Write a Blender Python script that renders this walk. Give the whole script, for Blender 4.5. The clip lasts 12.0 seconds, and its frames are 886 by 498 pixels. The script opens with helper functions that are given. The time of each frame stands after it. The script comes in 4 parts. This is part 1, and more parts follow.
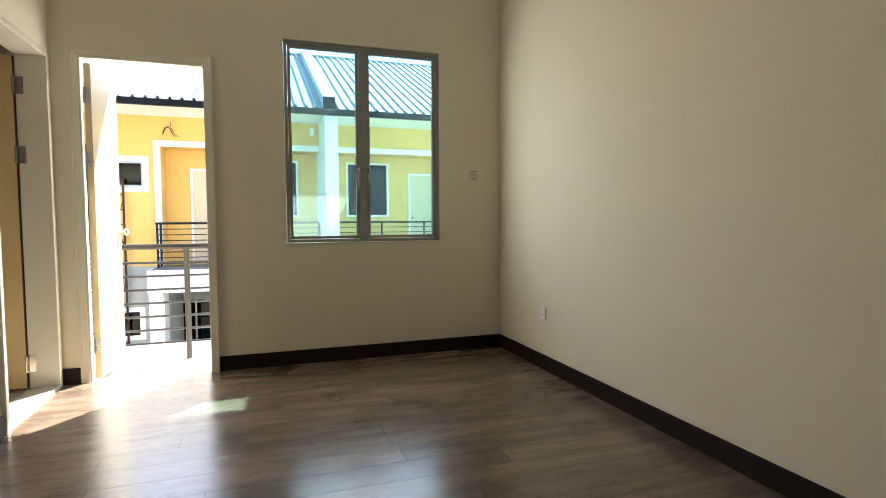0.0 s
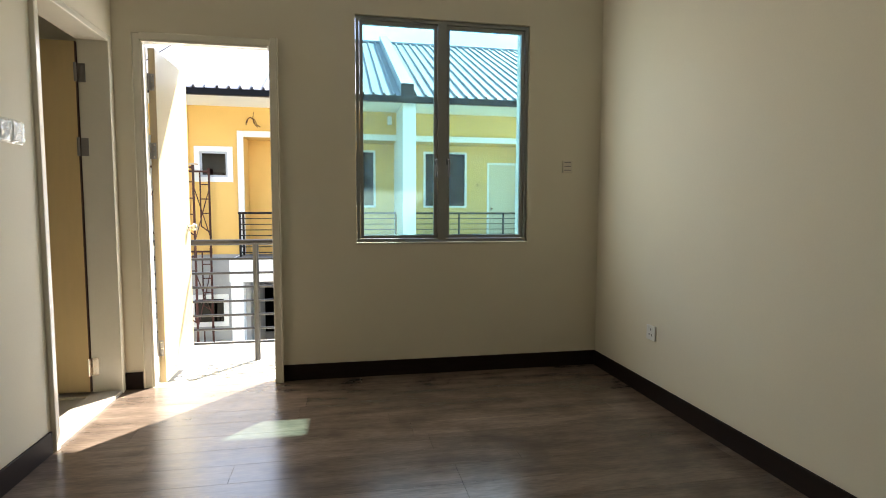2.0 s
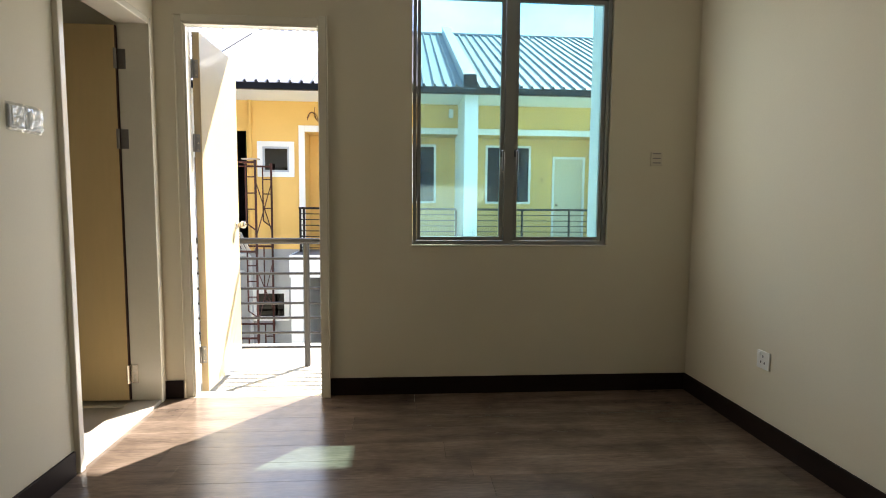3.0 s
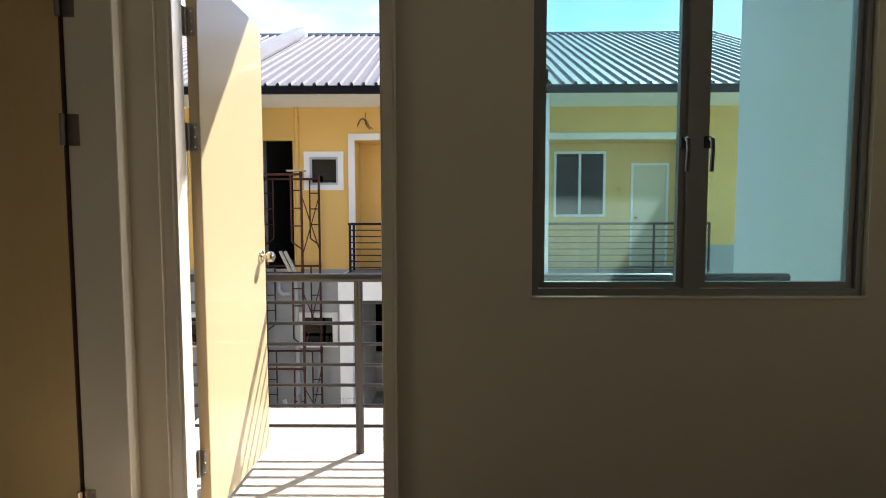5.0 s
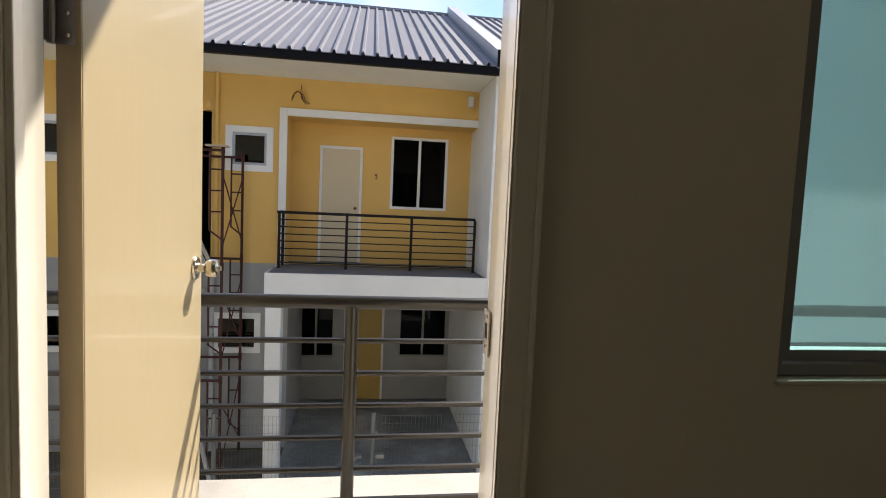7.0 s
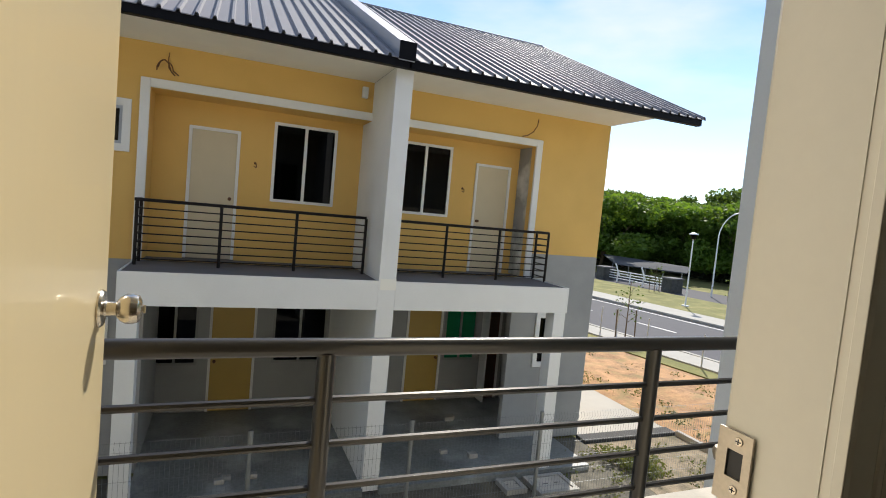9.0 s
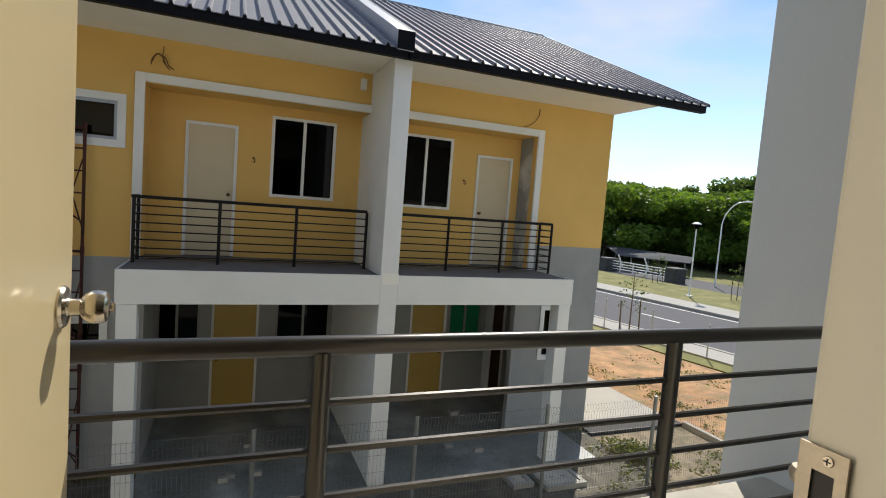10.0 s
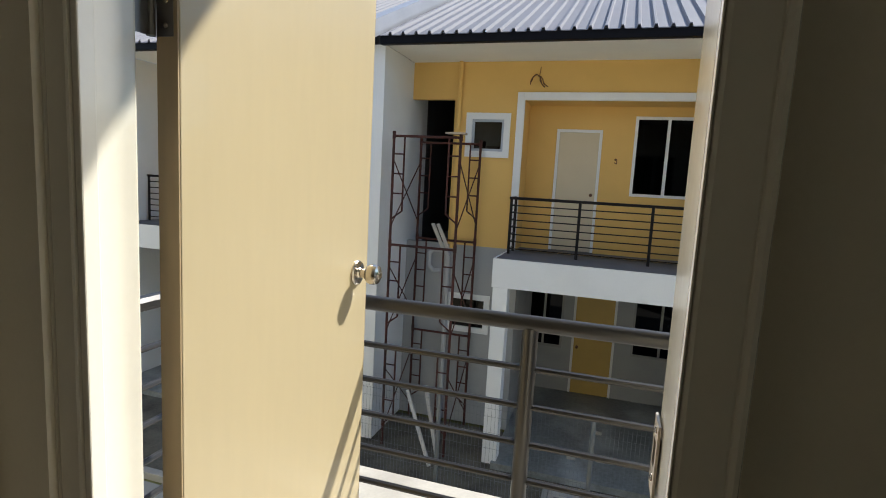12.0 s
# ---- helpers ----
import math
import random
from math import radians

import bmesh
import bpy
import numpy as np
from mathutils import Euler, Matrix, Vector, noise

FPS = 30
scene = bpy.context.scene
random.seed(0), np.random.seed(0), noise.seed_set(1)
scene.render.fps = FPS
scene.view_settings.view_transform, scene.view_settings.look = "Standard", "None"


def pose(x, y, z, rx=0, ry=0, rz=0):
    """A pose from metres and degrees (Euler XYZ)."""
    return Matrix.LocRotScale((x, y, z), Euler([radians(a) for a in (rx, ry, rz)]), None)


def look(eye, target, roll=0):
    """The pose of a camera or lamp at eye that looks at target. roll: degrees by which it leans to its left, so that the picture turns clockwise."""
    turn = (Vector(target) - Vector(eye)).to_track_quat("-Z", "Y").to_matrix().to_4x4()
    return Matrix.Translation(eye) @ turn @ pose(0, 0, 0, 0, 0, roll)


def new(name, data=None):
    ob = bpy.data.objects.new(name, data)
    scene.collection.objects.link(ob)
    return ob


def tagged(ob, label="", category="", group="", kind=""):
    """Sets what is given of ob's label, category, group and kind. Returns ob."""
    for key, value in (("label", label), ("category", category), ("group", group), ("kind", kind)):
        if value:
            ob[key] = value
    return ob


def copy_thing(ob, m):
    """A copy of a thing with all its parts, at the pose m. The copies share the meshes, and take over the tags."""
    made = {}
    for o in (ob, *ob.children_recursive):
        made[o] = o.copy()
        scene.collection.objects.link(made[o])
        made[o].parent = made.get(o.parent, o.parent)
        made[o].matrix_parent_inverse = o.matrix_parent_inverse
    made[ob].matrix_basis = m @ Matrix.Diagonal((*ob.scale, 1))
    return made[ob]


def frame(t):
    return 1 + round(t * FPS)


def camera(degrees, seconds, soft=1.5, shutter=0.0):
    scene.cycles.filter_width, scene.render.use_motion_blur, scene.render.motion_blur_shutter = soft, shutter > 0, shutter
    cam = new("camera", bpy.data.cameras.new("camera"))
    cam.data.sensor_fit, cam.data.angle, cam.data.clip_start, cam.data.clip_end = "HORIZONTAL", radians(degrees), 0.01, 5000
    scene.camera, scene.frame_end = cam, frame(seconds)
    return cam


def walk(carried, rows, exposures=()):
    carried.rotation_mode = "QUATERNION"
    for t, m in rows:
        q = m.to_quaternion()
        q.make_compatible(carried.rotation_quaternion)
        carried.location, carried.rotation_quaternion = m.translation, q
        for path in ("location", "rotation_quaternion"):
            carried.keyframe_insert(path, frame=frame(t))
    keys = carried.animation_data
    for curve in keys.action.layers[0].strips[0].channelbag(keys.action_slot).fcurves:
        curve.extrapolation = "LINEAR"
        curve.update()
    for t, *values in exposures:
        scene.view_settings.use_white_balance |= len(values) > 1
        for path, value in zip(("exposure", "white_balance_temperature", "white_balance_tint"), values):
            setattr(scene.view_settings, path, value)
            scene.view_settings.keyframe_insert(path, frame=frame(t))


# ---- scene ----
cam = camera(79.1, 12.0, soft=1.0)
PATH = [
    (0, (0.305, -3.888, 1.022), (0.951, -1.998, 0.91), -0.3),
    (0.5, (0.349, -3.82, 1.041), (0.947, -1.915, 0.921), 0.0),
    (1, (0.373, -3.703, 1.055), (0.916, -1.782, 0.928), 0.3),
    (1.5, (0.377, -3.56, 1.073), (0.849, -1.622, 0.93), 0.3),
    (2, (0.388, -3.411, 1.083), (0.761, -1.452, 0.929), 0.2),
    (2.5, (0.404, -3.206, 1.099), (0.659, -1.229, 0.936), 0.4),
    (3, (0.43, -3.012, 1.099), (0.582, -1.026, 0.926), 0.5),
    (3.5, (0.387, -2.749, 1.129), (0.459, -0.757, 0.964), 0.3),
    (3.7, (0.367, -2.652, 1.138), (0.409, -0.658, 0.982), 0.0),
    (5.3, (0.145, -1.637, 1.14), (0.12, 0.358, 1.01), -0.1),
    (5.5, (0.098, -1.537, 1.143), (0.102, 0.459, 1.012), 0.1),
    (6, (-0.006, -1.247, 1.132), (0.069, 0.747, 0.998), 0.8),
    (6.5, (-0.105, -1.006, 1.134), (0.067, 0.981, 0.99), 1.7),
    (6.7, (-0.157, -0.925, 1.132), (0.06, 1.058, 0.982), 2.1),
    (8.3, (-0.438, -0.469, 1.131), (0.157, 1.435, 0.993), 4.4),
    (8.5, (-0.466, -0.409, 1.136), (0.185, 1.477, 0.998), 5.1),
    (9, (-0.512, -0.311, 1.153), (0.25, 1.533, 1.019), 5.3),
    (9.5, (-0.523, -0.244, 1.141), (0.293, 1.577, 1.003), 5.1),
    (10, (-0.475, -0.208, 1.131), (0.282, 1.637, 0.974), 4.4),
    (10.5, (-0.361, -0.221, 1.152), (0.236, 1.68, 0.974), 3.7),
    (11, (-0.244, -0.303, 1.165), (0.047, 1.665, 0.968), 3.3),
    (11.5, (-0.146, -0.411, 1.167), (-0.255, 1.574, 0.942), 3.2),
    (12, (-0.083, -0.493, 1.186), (-0.67, 1.402, 0.93), 3.1),
]
EXPOSURE = [(0.0, 3.35, 6500, 9), (1.0, 3.2, 6500, 9), (2.5, 2.85, 6500, 11), (3.5, 2.6, 6550, 13), (5.3, 1.6, 6700, 16), (6.0, 1.3, 6750, 16), (6.7, 1.2, 6750, 15), (8.5, 0.96, 6700, 11),
            (9.5, 0.8, 6750, 9), (10.5, 0.5, 6800, 9), (11.0, 1.0, 6600, 9), (12.0, 1.05, 6300, 9)]
walk(cam, [(t, look(e, g, r)) for t, e, g, r in PATH], EXPOSURE)

# ---- light ----
SUN_AZ, SUN_EL = 39.0, 46.0      # degrees: from +y towards +x, and above the horizon
world = bpy.data.worlds.new("sky")
scene.world = world
world.use_nodes = True
wn, wl = world.node_tree.nodes, world.node_tree.links
sky = wn.new("ShaderNodeTexSky")
sky.sky_type = "NISHITA"
sky.sun_disc = False
sky.sun_elevation, sky.sun_rotation = radians(SUN_EL), radians(SUN_AZ)
sky.dust_density, sky.air_density = 0.0, 0.85
tc = wn.new("ShaderNodeTexCoord")
cmap = wn.new("ShaderNodeMapping")
cmap.inputs["Scale"].default_value = (1.6, 1.6, 5.0)
cn = wn.new("ShaderNodeTexNoise")
cn.inputs["Scale"].default_value = 2.2
cn.inputs["Detail"].default_value = 7
cr = wn.new("ShaderNodeValToRGB")
cr.color_ramp.elements[0].position, cr.color_ramp.elements[1].position = 0.42, 0.82
cmix = wn.new("ShaderNodeMixRGB")
cmix.inputs[2].default_value = (4.6, 4.9, 5.5, 1)
wl.new(tc.outputs["Generated"], cmap.inputs[0])
wl.new(cmap.outputs[0], cn.inputs["Vector"])
wl.new(cn.outputs[0], cr.inputs[0])
wl.new(cr.outputs[0], cmix.inputs[0])
wl.new(sky.outputs[0], cmix.inputs[1])
wl.new(cmix.outputs[0], wn["Background"].inputs[0])
wn["Background"].inputs[1].default_value = 0.112

sun = new("sun", bpy.data.lights.new("sun", "SUN"))
sun.data.energy, sun.data.angle, sun.data.color = 3.5, radians(0.5), (1.0, 0.95, 0.87)
_a, _e = radians(SUN_AZ), radians(SUN_EL)
sun.matrix_world = look((math.sin(_a) * math.cos(_e) * 50, math.cos(_a) * math.cos(_e) * 50, math.sin(_e) * 50), (0, 0, 0))


# added area lamps in the window and door, topping up the sky light indoors
def fill_panel(name, x, z, w, h, y, power):
    d = bpy.data.lights.new(name, "AREA")
    d.shape, d.size, d.size_y, d.energy, d.color = "RECTANGLE", w, h, power, (1.0, 0.955, 0.915)
    o = new(name, d)
    o.matrix_world = look((x, y, z), (x, y - 1, z))
    return o


fill_panel("window_fill_lamp", 1.045, 1.56, 1.05, 1.32, -0.004, 1.6)
# stands at the outer edge so that it also brightens the door jambs
fill_panel("door_fill_lamp", -0.375, 1.0, 0.68, 1.98, 0.095, 1.3)


# ---- materials ----
def mat(name, col, rough=0.6, metal=0.0, var=0.12, scale=3.0, fine=60.0, bump=0.0, dirt=None, dirt_amt=0.0, stretch=(1, 1, 1), per_piece=0.0, spec=0.5, coat=0.0, rough_var=0.08):
    """Principled surface with variation at two scales, optional stains, bump and piece-to-piece change."""
    m = bpy.data.materials.new(name)
    m.use_nodes = True
    n, l = m.node_tree.nodes, m.node_tree.links
    b = n["Principled BSDF"]
    b.inputs["Metallic"].default_value = metal
    b.inputs["Specular IOR Level"].default_value = spec
    b.inputs["Coat Weight"].default_value = coat
    geo = n.new("ShaderNodeNewGeometry")
    mp = n.new("ShaderNodeMapping")
    mp.inputs["Scale"].default_value = stretch
    l.new(geo.outputs["Position"], mp.inputs[0])
    big = n.new("ShaderNodeTexNoise")
    big.inputs["Scale"].default_value, big.inputs["Detail"].default_value = scale, 5
    sm = n.new("ShaderNodeTexNoise")
    sm.inputs["Scale"].default_value, sm.inputs["Detail"].default_value = fine, 3
    l.new(mp.outputs[0], big.inputs["Vector"])
    l.new(mp.outputs[0], sm.inputs["Vector"])
    add = n.new("ShaderNodeMath")
    add.operation = "MULTIPLY_ADD"
    l.new(big.outputs[0], add.inputs[0])
    add.inputs[1].default_value = 0.65
    half = n.new("ShaderNodeMath")
    half.operation = "MULTIPLY"
    half.inputs[1].default_value = 0.35
    l.new(sm.outputs[0], half.inputs[0])
    l.new(half.outputs[0], add.inputs[2])
    rng = n.new("ShaderNodeMapRange")
    rng.inputs[1].default_value, rng.inputs[2].default_value = 0.3, 0.7
    rng.inputs[3].default_value, rng.inputs[4].default_value = 1 - var, 1 + var
    l.new(add.outputs[0], rng.inputs[0])
    val = rng.outputs[0]
    if per_piece:
        oi = n.new("ShaderNodeObjectInfo")
        pr = n.new("ShaderNodeMapRange")
        pr.inputs[3].default_value, pr.inputs[4].default_value = 1 - per_piece, 1 + per_piece
        l.new(oi.outputs["Random"], pr.inputs[0])
        mu = n.new("ShaderNodeMath")
        mu.operation = "MULTIPLY"
        l.new(val, mu.inputs[0])
        l.new(pr.outputs[0], mu.inputs[1])
        val = mu.outputs[0]
    sc = n.new("ShaderNodeVectorMath")
    sc.operation = "SCALE"
    sc.inputs[0].default_value = col
    l.new(val, sc.inputs["Scale"])
    out = sc.outputs[0]
    if dirt:
        st = n.new("ShaderNodeTexNoise")
        st.inputs["Scale"].default_value, st.inputs["Detail"].default_value = scale * 0.6 + 0.4, 8
        l.new(geo.outputs["Position"], st.inputs["Vector"])
        ramp = n.new("ShaderNodeMapRange")
        ramp.inputs[1].default_value, ramp.inputs[2].default_value = 0.5, 0.72
        ramp.inputs[3].default_value, ramp.inputs[4].default_value = 0.0, dirt_amt
        l.new(st.outputs[0], ramp.inputs[0])
        mx = n.new("ShaderNodeMixRGB")
        l.new(ramp.outputs[0], mx.inputs[0])
        l.new(out, mx.inputs[1])
        mx.inputs[2].default_value = (*dirt, 1)
        out = mx.outputs[0]
    l.new(out, b.inputs["Base Color"])
    rr = n.new("ShaderNodeMapRange")
    rr.inputs[3].default_value, rr.inputs[4].default_value = max(rough - rough_var, 0.02), min(rough + rough_var, 1)
    l.new(add.outputs[0], rr.inputs[0])
    l.new(rr.outputs[0], b.inputs["Roughness"])
    if bump:
        bp = n.new("ShaderNodeBump")
        bp.inputs["Strength"].default_value, bp.inputs["Distance"].default_value = 1.0, bump
        l.new(add.outputs[0], bp.inputs["Height"])
        l.new(bp.outputs[0], b.inputs["Normal"])
    return m


def glass(name, tint, gloss=0.06, rough=0.01, dust=0.0):
    """A thin pane: tinted see-through with a mirror film that grows at grazing angles."""
    m = bpy.data.materials.new(name)
    m.use_nodes = True
    n, l = m.node_tree.nodes, m.node_tree.links
    n.remove(n["Principled BSDF"])
    tr, gl, mx, fr = (n.new("ShaderNodeBsdfTransparent"), n.new("ShaderNodeBsdfGlossy"), n.new("ShaderNodeMixShader"), n.new("ShaderNodeMapRange"))
    tr.inputs[0].default_value = (*tint, 1)
    gl.inputs["Roughness"].default_value = rough
    lw = n.new("ShaderNodeLayerWeight")
    lw.inputs[0].default_value = 0.5
    pw = n.new("ShaderNodeMath")
    pw.operation = "POWER"
    pw.inputs[1].default_value = 4.0
    l.new(lw.outputs["Facing"], pw.inputs[0])
    fr.inputs[3].default_value, fr.inputs[4].default_value = gloss, 0.9
    l.new(pw.outputs[0], fr.inputs[0])
    l.new(fr.outputs[0], mx.inputs[0])
    l.new(tr.outputs[0], mx.inputs[1])
    l.new(gl.outputs[0], mx.inputs[2])
    out = mx.outputs[0]
    if dust:
        td, m2 = n.new("ShaderNodeBsdfTranslucent"), n.new("ShaderNodeMixShader")
        td.inputs[0].default_value = (0.75, 0.9, 0.9, 1)
        m2.inputs[0].default_value = dust
        l.new(out, m2.inputs[1])
        l.new(td.outputs[0], m2.inputs[2])
        out = m2.outputs[0]
    l.new(out, n["Material Output"].inputs[0])
    return m


M_WALL = mat("cream_wall_paint", (0.75, 0.692, 0.548), 0.75, spec=0.2, var=0.035, scale=1.2, fine=150, bump=0.0006, dirt=(0.66, 0.60, 0.49), dirt_amt=0.35)
M_CEIL = mat("white_ceiling", (0.8, 0.8, 0.78), 0.8, var=0.02)
M_SKIRT = mat("dark_skirting", (0.016, 0.009, 0.007), 0.6, spec=0.15, var=0.2, scale=4, stretch=(1, 1, 8))
M_WHITE = mat("white_gloss_paint", (0.77, 0.725, 0.60), 0.22, var=0.03, scale=2, fine=80, bump=0.0001, coat=0.4)
M_DOORLEAF = mat("beige_door_laminate", (0.57, 0.470, 0.28), 0.3, var=0.04, scale=1.5, fine=40, stretch=(1, 1, 0.15), coat=0.2)
M_SIDELEAF = mat("tan_door_laminate", (0.70, 0.52, 0.25), 0.45, var=0.05, scale=1.5, fine=40, stretch=(1, 1, 0.15))
M_DOOREDGE = mat("door_edge_wood", (0.42, 0.31, 0.17), 0.55, var=0.12, scale=5, stretch=(1, 1, 0.1))
M_STEEL = mat("brushed_steel", (0.62, 0.56, 0.47), 0.22, 1.0, var=0.05, fine=200)
M_HINGE = mat("hinge_steel", (0.30, 0.28, 0.26), 0.4, 1.0, var=0.1)
M_ALU = mat("grey_aluminium", (0.29, 0.30, 0.285), 0.4, 0.3, var=0.05, fine=120)
M_HANDLE = mat("dark_handle", (0.05, 0.05, 0.05), 0.4, 0.2, var=0.05)
M_RAIL = mat("railing_grey_paint", (0.066, 0.063, 0.061), 0.29, 0.6, spec=0.5, var=0.04, scale=2, fine=120, rough_var=0.02)
M_FRAIL = mat("railing_black_paint", (0.009, 0.006, 0.006), 0.5, 0.0, spec=0.25, var=0.15)
M_CONC = mat("balcony_concrete", (0.50, 0.47, 0.41), 0.85, var=0.14, scale=3, fine=70, bump=0.002, dirt=(0.25, 0.23, 0.2), dirt_amt=0.5)
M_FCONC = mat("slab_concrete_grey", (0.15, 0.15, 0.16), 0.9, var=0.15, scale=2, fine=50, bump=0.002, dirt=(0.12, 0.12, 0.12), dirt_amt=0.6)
M_PLAST = mat("bare_grey_plaster", (0.34, 0.35, 0.35), 0.9, var=0.08, scale=1.3, fine=40, bump=0.001, dirt=(0.24, 0.25, 0.25), dirt_amt=0.45)
M_YEL = mat("yellow_wall_paint", (0.73, 0.47, 0.145), 0.85, var=0.05, scale=0.9, fine=60, bump=0.0008, dirt=(0.62, 0.39, 0.11), dirt_amt=0.4)
M_FWHITE = mat("white_outside_paint", (0.78, 0.79, 0.78), 0.8, var=0.04, scale=1.0, fine=50, bump=0.0006, dirt=(0.6, 0.61, 0.6), dirt_amt=0.4)
M_FDOOR = mat("far_door_beige", (0.60, 0.52, 0.36), 0.5, var=0.03)
M_GDOOR = mat("ochre_door", (0.50, 0.34, 0.09), 0.5, var=0.05)
M_BROWN = mat("brown_door", (0.09, 0.045, 0.03), 0.5, var=0.2)
M_ROOF = mat("grey_metal_roof", (0.205, 0.205, 0.225), 0.6, 0.0, spec=0.25, var=0.1, scale=0.7, fine=20, dirt=(0.25, 0.22, 0.24), dirt_amt=0.4)
M_FLASH = mat("metal_flashing", (0.36, 0.37, 0.40), 0.45, 0.4, var=0.08)
M_FASCIA = mat("black_gutter", (0.005, 0.005, 0.007), 0.5, spec=0.12, var=0.15)
M_SOFF = mat("soffit_white", (0.86, 0.85, 0.79), 0.8, var=0.03)
M_RUST = mat("rusty_red_steel", (0.07, 0.019, 0.012), 0.75, 0.2, var=0.35, scale=7, fine=60, dirt=(0.02, 0.014, 0.012), dirt_amt=0.85)
M_WOOD = mat("raw_timber", (0.42, 0.33, 0.24), 0.8, var=0.2, scale=5)
M_PALE = mat("pale_weathered_timber", (0.52, 0.50, 0.46), 0.8, var=0.15, scale=5)
M_PVC = mat("grey_pvc", (0.45, 0.46, 0.46), 0.5, var=0.05)
M_WIRE = mat("cable", (0.13, 0.055, 0.02), 0.6, var=0.2)
M_GALV = mat("galvanised_steel", (0.25, 0.26, 0.26), 0.5, 0.6, var=0.12)
M_ASPH = mat("asphalt", (0.075, 0.075, 0.085), 0.9, var=0.15, scale=1.2, fine=30, bump=0.003)
M_LINE = mat("road_paint", (0.7, 0.7, 0.68), 0.7, var=0.1)
M_PAVE = mat("pale_concrete_paving", (0.36, 0.35, 0.32), 0.9, var=0.1, scale=1.5, fine=25)
M_SOIL = mat("orange_soil", (0.36, 0.21, 0.105), 0.95, var=0.6, scale=2.2, fine=22, bump=0.01, dirt=(0.22, 0.19, 0.08), dirt_amt=0.85)
M_GRASS = mat("dry_grass", (0.16, 0.16, 0.045), 0.95, var=0.3, scale=1.0, fine=14, bump=0.02, dirt=(0.32, 0.25, 0.12), dirt_amt=0.5)
M_GRAVEL = mat("dark_gravel", (0.115, 0.105, 0.082), 0.95, var=0.55, scale=3, fine=35, bump=0.01)


def leafy(name, col, thru):
    """Leaves: a surface that also lets light through."""
    m = mat(name, col, 0.55, var=0.45, scale=0.35, fine=2.0)
    n, l = m.node_tree.nodes, m.node_tree.links
    b = n["Principled BSDF"]
    tl, mx = n.new("ShaderNodeBsdfTranslucent"), n.new("ShaderNodeMixShader")
    src = b.inputs["Base Color"].links[0].from_socket
    sc = n.new("ShaderNodeVectorMath")
    sc.operation = "MULTIPLY"
    sc.inputs[1].default_value = (1.5, 1.35, 0.7)
    l.new(src, sc.inputs[0])
    l.new(sc.outputs[0], tl.inputs[0])
    mx.inputs[0].default_value = thru
    l.new(b.outputs[0], mx.inputs[1])
    l.new(tl.outputs[0], mx.inputs[2])
    l.new(mx.outputs[0], n["Material Output"].inputs[0])
    return m


M_LEAF = leafy("tree_leaves", (0.11, 0.20, 0.03), 0.5)
M_LEAF2 = leafy("dark_tree_leaves", (0.075, 0.13, 0.03), 0.5)
M_BARK = mat("bark", (0.12, 0.09, 0.06), 0.9, var=0.3, scale=4)
M_PORCH = mat("worn_porch_concrete", (0.21, 0.225, 0.22), 0.45, var=0.5, scale=0.9, fine=18, bump=0.001, dirt=(0.52, 0.54, 0.54), dirt_amt=0.85)
M_PATCH = mat("patched_plaster", (0.30, 0.31, 0.31), 0.9, var=0.12, scale=2.6, fine=40, dirt=(0.74, 0.75, 0.74), dirt_amt=0.95)
M_STRIKE = mat("dull_strike_steel", (0.50, 0.44, 0.36), 0.42, 0.9, var=0.15, scale=30, fine=200)
M_CARPORT = mat("slate_metal_roof", (0.085, 0.09, 0.10), 0.85, spec=0.1, var=0.15)
M_SIDEG = mat("brown_gravel", (0.23, 0.185, 0.125), 0.95, var=0.6, scale=3.5, fine=30, bump=0.012, dirt=(0.10, 0.10, 0.05), dirt_amt=0.7)
# the black shade under the trees is put into this colour
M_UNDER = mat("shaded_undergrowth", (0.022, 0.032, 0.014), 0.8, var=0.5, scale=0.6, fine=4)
M_FILM = glass("clear_wrapping_film", (0.93, 0.94, 0.95), gloss=0.22, rough=0.12, dust=0.12)
# near black: the shaft's shade put into the colour; also the dark drain
M_DARK = mat("shaft_shade_and_dark_drain", (0.05, 0.05, 0.05), 0.9, var=0.2)
M_WEED = leafy("weed_leaves", (0.10, 0.12, 0.035), 0.4)
M_PLATE2 = mat("cream_plastic", (0.66, 0.60, 0.49), 0.35, var=0.02)
M_PLATE = mat("switch_plastic", (0.80, 0.79, 0.75), 0.3, var=0.02)
M_BLACK = mat("black_plastic", (0.02, 0.02, 0.02), 0.5, var=0.1)
M_LAMP = mat("lamp_white", (0.75, 0.76, 0.76), 0.4, var=0.03)
M_TILE = mat("bathroom_floor_tile", (0.42, 0.38, 0.32), 0.4, var=0.08)
M_GLASS = glass("green_tinted_glass", (0.66, 0.91, 0.91), dust=0.045)
M_FGLASS = glass("dark_tinted_glass", (0.006, 0.008, 0.008), gloss=0.012)
M_GGLASS = mat("green_filmed_glass", (0.015, 0.22, 0.10), 0.15, var=0.2, scale=2)
M_SGLASS = glass("grey_glass", (0.08, 0.10, 0.10), gloss=0.09)
M_BALU = mat("bluish_aluminium", (0.40, 0.44, 0.50), 0.4, 0.2, var=0.05)


def wood_floor():
    m = mat("grey_brown_plank", (0.142, 0.104, 0.078), 0.24, var=0.5, scale=4.5, fine=34, stretch=(0.55, 3.0, 1), per_piece=0.20, bump=0.0003, dirt=(0.05, 0.034, 0.024), dirt_amt=0.65)
    return m


M_PLANK = wood_floor()


